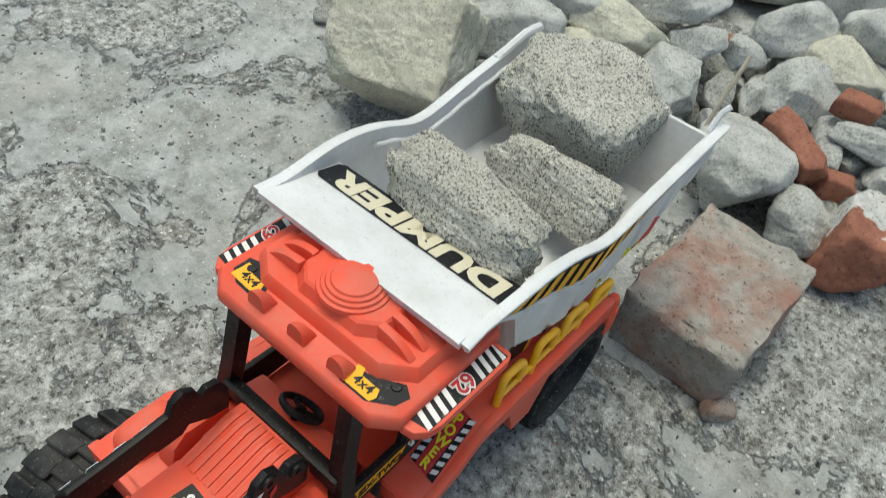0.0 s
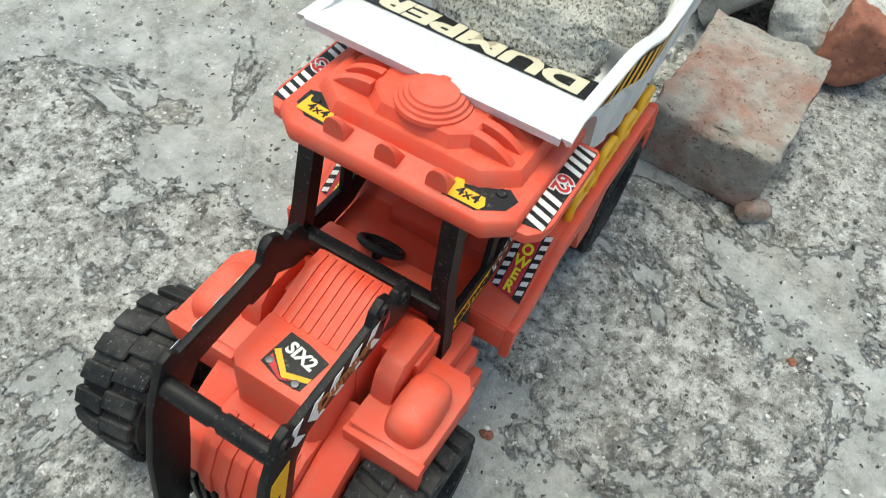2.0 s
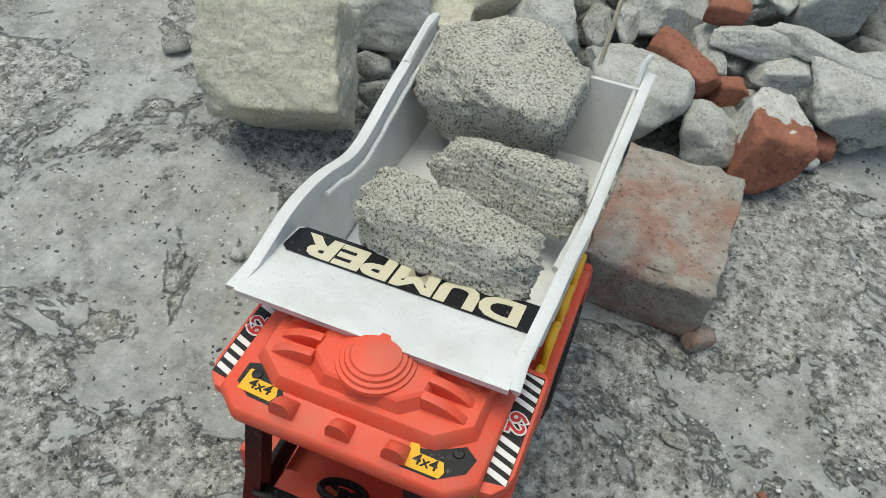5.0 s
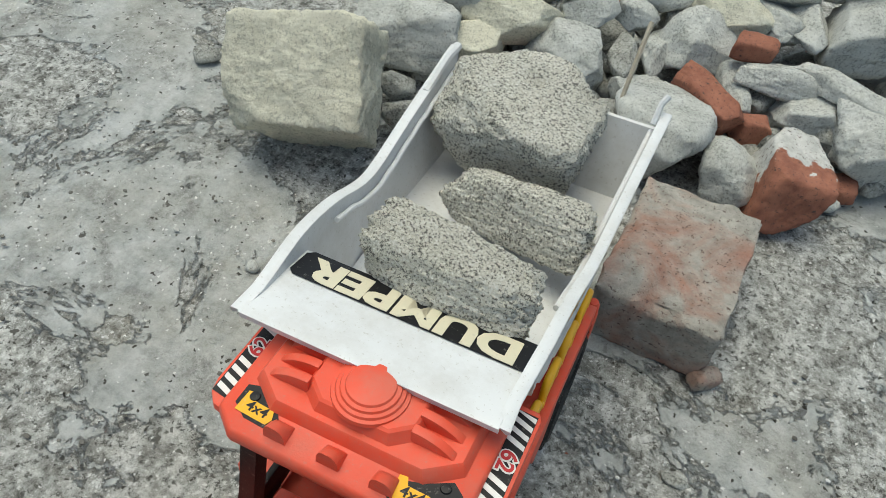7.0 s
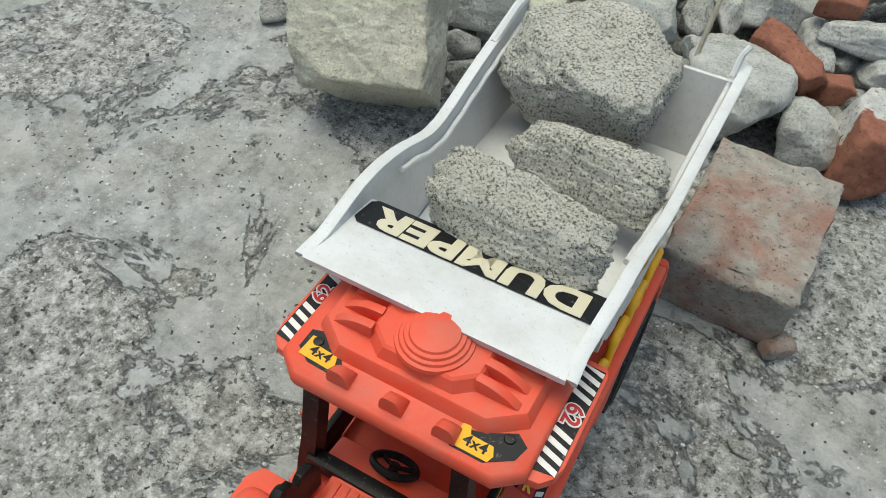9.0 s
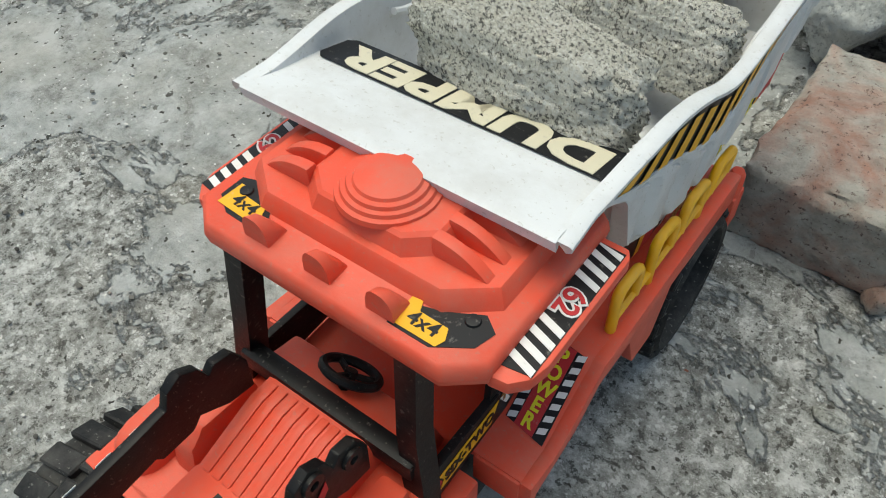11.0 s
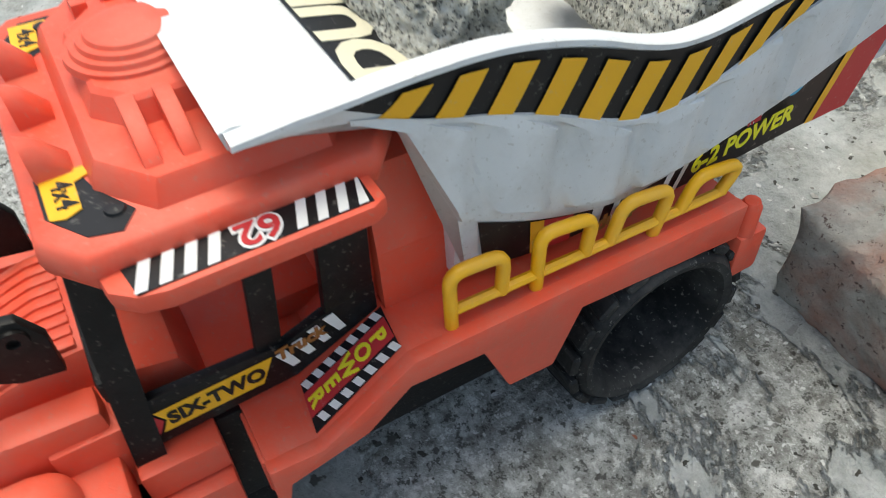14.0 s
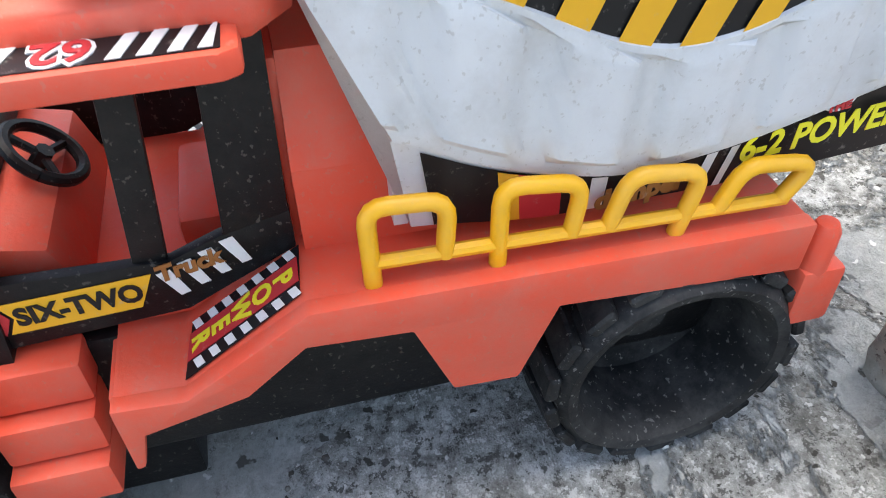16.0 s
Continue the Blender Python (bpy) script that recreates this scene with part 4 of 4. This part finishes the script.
def unit_ball(sub):
    if sub not in ROCK_ROOT:
        bm = bmesh.new()
        bmesh.ops.create_icosphere(bm, subdivisions=sub, radius=1.0)
        v = np.array([q.co[:] for q in bm.verts])
        f = [[w.index for w in q.verts] for q in bm.faces]
        bm.free()
        ROCK_ROOT[sub] = (v / np.linalg.norm(v, axis=1)[:, None], f)
    return ROCK_ROOT[sub]


def rock_mesh(name, size, seed, mat, boxy=0.0, sub=4, rough=0.035, planes=11, sharp=34, dent=(), cut=(0.68, 1.0), fill=False):
    """A broken stone: a rounded polyhedron of random cuts, roughened by noise."""
    rng = np.random.default_rng(seed)
    v, f = unit_ball(sub)
    n = rng.normal(size=(planes, 3))
    n /= np.linalg.norm(n, axis=1)[:, None]
    d = rng.uniform(*cut, planes)
    if boxy:
        b = np.vstack([np.eye(3), -np.eye(3)]) + rng.normal(size=(6, 3)) * 0.12 * (1 - boxy)
        b /= np.linalg.norm(b, axis=1)[:, None]
        n, d = np.vstack([n, b]), np.concatenate([d + boxy * 0.45, np.full(6, 0.78)])
    r = (np.clip(v @ n.T / d, 0, None) ** sharp).sum(1).clip(1e-9) ** (-1 / sharp)
    r = 1.12 - np.log1p(np.exp((1.12 - r) * 14)) / 14 if boxy == 0 else r.clip(0, 1.3)
    off = Vector(rng.uniform(-50, 50, 3))
    out = v * r[:, None]
    for i, q in enumerate(out):
        w = Vector(q) * 1.6 + off
        k = 1 + rough * 1.4 * noise.fractal(w, 0.9, 2.0, 3) + rough * 0.6 * noise.fractal(w * 7.0, 0.7, 2.0, 5)
        for dx, dy, dz, rad, deep in dent:
            g = ((q[0] - dx) ** 2 + (q[1] - dy) ** 2 + (q[2] - dz) ** 2) / rad ** 2
            k -= deep * math.exp(-g * 2)
        out[i] = q * k
    if fill:
        out = out / np.abs(out).max(axis=0)
    out = out * np.array(size)
    me = bpy.data.meshes.new(name)
    me.from_pydata([tuple(q) for q in out], [], f)
    me.polygons.foreach_set("use_smooth", [True] * len(f))
    me.materials.append(mat)
    return me


CELL = 0.004
HEAP = np.full((500, 500), -0.002)


def rock(x, y, size, seed, mat, label, lift=0.0, turn=(0, 0, 0), name="stone", group="rubble heap", middle=None, **kw):
    """A stone let down at (x, y) until it rests on the ground or on stones placed before it."""
    me = rock_mesh(name, size, seed, mat, **kw)
    ob = new(name, me)
    rot = pose(0, 0, 0, *turn)
    pts = np.array([(rot @ q.co)[:] for q in me.vertices])
    ci = ((pts[:, 0] + x + 0.8) / CELL).astype(int).clip(0, 499)
    cj = ((pts[:, 1] + y + 0.5) / CELL).astype(int).clip(0, 499)
    gap = HEAP[ci, cj] - pts[:, 2]
    under = gap[pts[:, 2] < 0]
    z = max(-0.006 - float(pts[:, 2].min()), float(np.percentile(under, 58)) - 0.004) + lift
    z = z if middle is None else max(middle, -0.004 - float(pts[:, 2].min()))
    np.maximum.at(HEAP, (ci, cj), pts[:, 2] + z)
    ob.matrix_world = Matrix.Translation((x, y, z)) @ rot
    return tagged(ob, label, "brick" if "brick" in name else "stone", group)


TR = truck.matrix_world


def load(x, y, z, size, turn, seed, label, **kw):
    me = rock_mesh("load_stone", size, seed, STONE_LOAD, **kw)
    ob = new("load_stone", me)
    ob.matrix_world = TR @ pose(x, y, z, *turn)
    return tagged(ob, label, "stone", "stones in the bucket")


load(0.005, 0.0165, 0.2030, (0.0570, 0.0200, 0.0290), (-12, 6, -4), 3, "rough grey gritstone lying across the bucket front", sub=6, rough=0.10, boxy=0.25, sharp=9)
load(0.011, 0.0990, 0.1820, (0.0600, 0.0165, 0.0230), (-20, -5, -9), 8, "long rough grey stone wedged in the bucket middle", sub=6, rough=0.09, boxy=0.25, sharp=8)
load(-0.014, 0.1680, 0.1950, (0.057, 0.047, 0.035), (16, 3, -4), 21, "large pitted grey stone lying on top in the bucket", sub=6, rough=0.07, boxy=0.4, sharp=18, dent=((0.05, 0.30, 0.72, 0.20, 0.34), (0.42, 0.34, 0.62, 0.10, 0.14)))

# large pale boulder
rock(-0.225, 0.269, (0.0610, 0.057, 0.046), 5, STONE_PALE, "large buff boulder with flat broken face on concrete", turn=(46, -3, 14), name="boulder", group="", boxy=0.6, sub=6, rough=0.05, sharp=70, fill=True)


# brick leaning beside the rear wheel
def brick_block(name, size, mat, m, label, seed, group=""):
    bm = bmesh.new()
    bmesh.ops.create_cube(bm, size=1.0)
    bmesh.ops.subdivide_edges(bm, edges=bm.edges, cuts=22, use_grid_fill=True)
    off = Vector((seed * 3.1, seed * 1.7, seed * 0.9))
    for v in bm.verts:
        q = Vector((v.co.x * size[0], v.co.y * size[1], v.co.z * size[2]))
        e = sorted(0.5 - abs(c) for c in v.co)
        round_off = max(0.0, 0.05 - e[1]) * 0.10 * (0.6 + noise.noise(q * 60 + off))
        q -= q.normalized() * round_off
        q += Vector([noise.fractal(q * 45 + off + Vector((k * 9, 0, 0)), 0.8, 2.0, 4) * 0.0016 for k in range(3)])
        chip = max(0.0, noise.noise(q * 22 + off) - 0.25) * max(0.0, 0.14 - e[1]) * 0.10
        v.co = q - q.normalized() * chip
    ob = new(name, finish(bm, name, mat, 50))
    ob.matrix_world = m
    return tagged(ob, label, "brick", group)


brick_block("brick", (0.092, 0.126, 0.057), BRICK, pose(0.1090, 0.2440, 0.0270, 0, 0, -2), "broken half brick, weathered red and grey, on concrete", 2)
rock(0.155, 0.180, (0.013, 0.009, 0.011), 31, BRICK, "small brick chip lying against the brick", name="brick_chip", group="", turn=(10, 20, 40), sub=3, boxy=0.3, planes=6)

G, D, P = STONE_GREY, STONE_DARK, STONE_PALE
# x, y, height of the middle, half length, half width, turn, stone, seed
PILE = [
    (0.056, 0.392, 0.034, 0.058, 0.047, 101, G, 40), (0.126, 0.381, 0.024, 0.033, 0.032, 86, G, 41), (0.104, 0.473, 0.038, 0.034, 0.014, 106, G, 42),
    (0.059, 0.507, 0.048, 0.041, 0.037, 66, G, 43), (0.141, 0.488, 0.055, 0.046, 0.019, 14, G, 44), (0.169, 0.473, 0.033, 0.030, 0.022, 11, G, 45),
    (0.190, 0.487, 0.062, 0.065, 0.016, -24, G, 46), (0.149, 0.563, 0.066, 0.038, 0.021, 121, G, 47), (0.119, 0.573, 0.056, 0.037, 0.022, -49, G, 48),
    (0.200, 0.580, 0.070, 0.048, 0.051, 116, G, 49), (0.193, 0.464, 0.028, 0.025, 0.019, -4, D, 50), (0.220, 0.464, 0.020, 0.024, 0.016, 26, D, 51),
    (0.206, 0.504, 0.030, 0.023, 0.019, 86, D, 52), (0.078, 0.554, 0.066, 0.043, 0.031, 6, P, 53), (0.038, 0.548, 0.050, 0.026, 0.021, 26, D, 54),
    (0.025, 0.487, 0.046, 0.033, 0.014, 94, G, 55), (-0.003, 0.466, 0.044, 0.034, 0.015, 111, D, 56), (0.025, 0.439, 0.028, 0.026, 0.017, 36, G, 57),
    (-0.009, 0.512, 0.058, 0.024, 0.020, 26, G, 58), (-0.046, 0.499, 0.060, 0.032, 0.025, 26, G, 59), (-0.049, 0.446, 0.040, 0.044, 0.030, -34, G, 60),
    (-0.109, 0.460, 0.058, 0.066, 0.037, 16, P, 61), (-0.132, 0.422, 0.038, 0.040, 0.033, 56, P, 62), (-0.197, 0.405, 0.042, 0.058, 0.036, 16, G, 63),
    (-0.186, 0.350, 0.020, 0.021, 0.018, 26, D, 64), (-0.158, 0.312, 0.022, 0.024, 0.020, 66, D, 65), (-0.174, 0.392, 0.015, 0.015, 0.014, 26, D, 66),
    (0.224, 0.442, 0.008, 0.013, 0.009, 26, G, 67), (0.213, 0.403, 0.007, 0.012, 0.008, 46, G, 68), (0.241, 0.463, 0.040, 0.037, 0.053, 106, G, 69),
    (0.065, 0.491, 0.026, 0.019, 0.016, 56, D, 70), (0.151, 0.443, 0.020, 0.018, 0.015, 26, D, 71), (0.127, 0.483, 0.030, 0.019, 0.014, 66, D, 72),
    (0.012, 0.562, 0.075, 0.050, 0.036, 36, G, 73), (0.105, 0.608, 0.085, 0.059, 0.041, 6, G, 74), (0.162, 0.644, 0.090, 0.054, 0.043, 56, G, 75),
    (-0.090, 0.516, 0.080, 0.055, 0.039, 46, G, 76), (-0.172, 0.470, 0.070, 0.054, 0.038, 11, G, 77),
]
for x, y, z, a, b, turn, mat, seed in PILE:
    lean = ((seed * 13) % 24 - 12, (seed * 7) % 24 - 12, turn)
    lab = {id(G): "angular cement-grey broken stone in the rubble heap", id(D): "dark grey broken stone low in the rubble heap", id(P): "pale buff broken stone in the rubble heap"}[id(mat)]
    rock(x, y, (a, b, min(a, b) * 0.85), seed, mat, lab, turn=lean, boxy=0.0 if seed % 3 else 0.35, sub=5 if a > 0.022 else 4, planes=9 + seed % 4, rough=0.055, cut=(0.55, 0.90), sharp=70, fill=True, middle=z)
rock(0.083, 0.436, (0.039, 0.013, 0.019), 70, BRICK_RED, "long broken red brick shard between stones", 0, (12, 10, -32), "brick_shard", boxy=0.4, sub=5, sharp=60, fill=True, middle=0.046)
rock(0.129, 0.437, (0.020, 0.014, 0.016), 71, BRICK_RED, "small red brick piece among grey stones", 0, (0, 10, 30), "brick_shard", boxy=0.3, sub=4, middle=0.030)
rock(0.170, 0.386, (0.046, 0.029, 0.030), 72, BRICK_MORTAR, "brick lump half coated in grey mortar", 0, (8, 6, 100), "brick_lump", boxy=0.5, sub=5, sharp=60, fill=True, middle=0.028)
rock(0.217, 0.421, (0.018, 0.014, 0.012), 73, BRICK_RED, "small red brick piece on the concrete", 0, (0, 0, 10), "brick_shard", boxy=0.5, sub=3, middle=0.010)
rock(0.107, 0.499, (0.023, 0.012, 0.013), 74, BRICK_RED, "small red brick piece among grey stones", 0, (0, 0, 10), "brick_shard", boxy=0.4, sub=4, middle=0.070)

# small dark rubble under and between the stones, then the heap behind them
rng = np.random.default_rng(11)
for i in range(230):
    if i < 90:
        x, y = rng.uniform(-0.20, 0.30), rng.uniform(0.37, 0.62)
        r = rng.uniform(0.014, 0.026)
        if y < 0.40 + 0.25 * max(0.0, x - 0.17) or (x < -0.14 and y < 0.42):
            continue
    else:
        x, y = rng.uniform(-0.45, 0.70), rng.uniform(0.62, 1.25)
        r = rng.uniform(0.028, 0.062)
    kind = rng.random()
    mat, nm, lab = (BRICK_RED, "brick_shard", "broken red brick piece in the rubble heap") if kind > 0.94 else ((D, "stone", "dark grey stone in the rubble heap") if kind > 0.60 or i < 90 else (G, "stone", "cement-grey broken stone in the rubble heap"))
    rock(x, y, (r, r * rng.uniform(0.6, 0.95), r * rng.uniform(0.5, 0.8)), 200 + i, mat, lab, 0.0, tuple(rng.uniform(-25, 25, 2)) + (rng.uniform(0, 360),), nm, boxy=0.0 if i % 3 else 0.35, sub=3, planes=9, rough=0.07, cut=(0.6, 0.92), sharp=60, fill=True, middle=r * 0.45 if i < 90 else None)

# dry stalk between the stones
stalk = new("dry_stalk", finish(tube([(0.017, 0.385, 0.045), (0.019, 0.397, 0.085), (0.020, 0.420, 0.115)], 0.0022, 6), "dry_stalk", DRY))
tagged(stalk, "pale dry plant stalk caught between stones", "stalk")
rock(0.0761, -0.0628, (0.0050, 0.0040, 0.0035), 90, BRICK_RED, "tiny red brick pebble on the concrete", 0.001, name="pebble", group="pebbles", sub=3)
rock(0.0766, 0.1560, (0.0026, 0.0023, 0.0020), 91, BRICK_RED, "tiny red brick pebble on the concrete", 0.001, name="pebble", group="pebbles", sub=3)
rock(0.1571, 0.0990, (0.0110, 0.0050, 0.0035), 92, D, "small dark stone chip on the concrete", 0.001, name="pebble", group="pebbles", sub=3)

rock(0.2159, 0.0842, (0.0035, 0.0030, 0.0022), 93, BRICK_RED, "tiny red brick pebble on the concrete", 0.001, name="pebble", group="pebbles", sub=3)
rock(-0.1887, 0.1176, (0.0065, 0.0060, 0.0050), 94, G, "small pale grey pebble on the concrete", 0.001, name="pebble", group="pebbles", sub=3)
rock(-0.3782, 0.3146, (0.0150, 0.0120, 0.0090), 95, D, "small dark stone lying on the concrete", 0.001, name="pebble", group="pebbles", sub=3)
rock(0.0848, 0.0830, (0.0040, 0.0030, 0.0024), 96, BRICK_RED, "tiny red brick pebble on the concrete", 0.001, name="pebble", group="pebbles", sub=3)


# loose grit on the concrete
def grit(count):
    g = np.random.default_rng(77)
    verts, faces = [], []
    ball, tri = unit_ball(1)
    for k in range(count):
        x, y = g.uniform(-0.45, 0.42), g.uniform(-0.32, 0.62)
        if noise.noise(Vector((x * 9.0, y * 9.0, 3.0))) < g.uniform(-0.5, 0.35):
            continue
        s = 0.0005 + 0.0016 * g.random() ** 3
        n0 = len(verts)
        sc = np.array([s * g.uniform(0.8, 1.6), s, s * g.uniform(0.5, 0.9)])
        q = ball * sc * g.uniform(0.8, 1.15, (len(ball), 1)) + (x, y, 0.0006)
        verts += [tuple(w) for w in q]
        faces += [tuple(n0 + w for w in f) for f in tri]
    me = bpy.data.meshes.new("grit")
    me.from_pydata(verts, [], faces)
    me.materials.append(GRIT)
    return tagged(new("grit", me), "loose sand and stone grit lying on the concrete", "grit", kind="stuff")


grit(5200)


# broken orange moulding scrap on the ground in front
scrap = new("plastic_scrap", finish(tube(rounded([(-0.0396, -0.2111, 0.0030), (-0.0510, -0.2139, 0.0100), (-0.0534, -0.2081, 0.0080), (-0.0411, -0.2091, 0.0040)], 0.004), 0.0012, 7), "plastic_scrap", ORANGE))
tagged(scrap, "thin bent orange plastic scrap lying on concrete", "scrap")
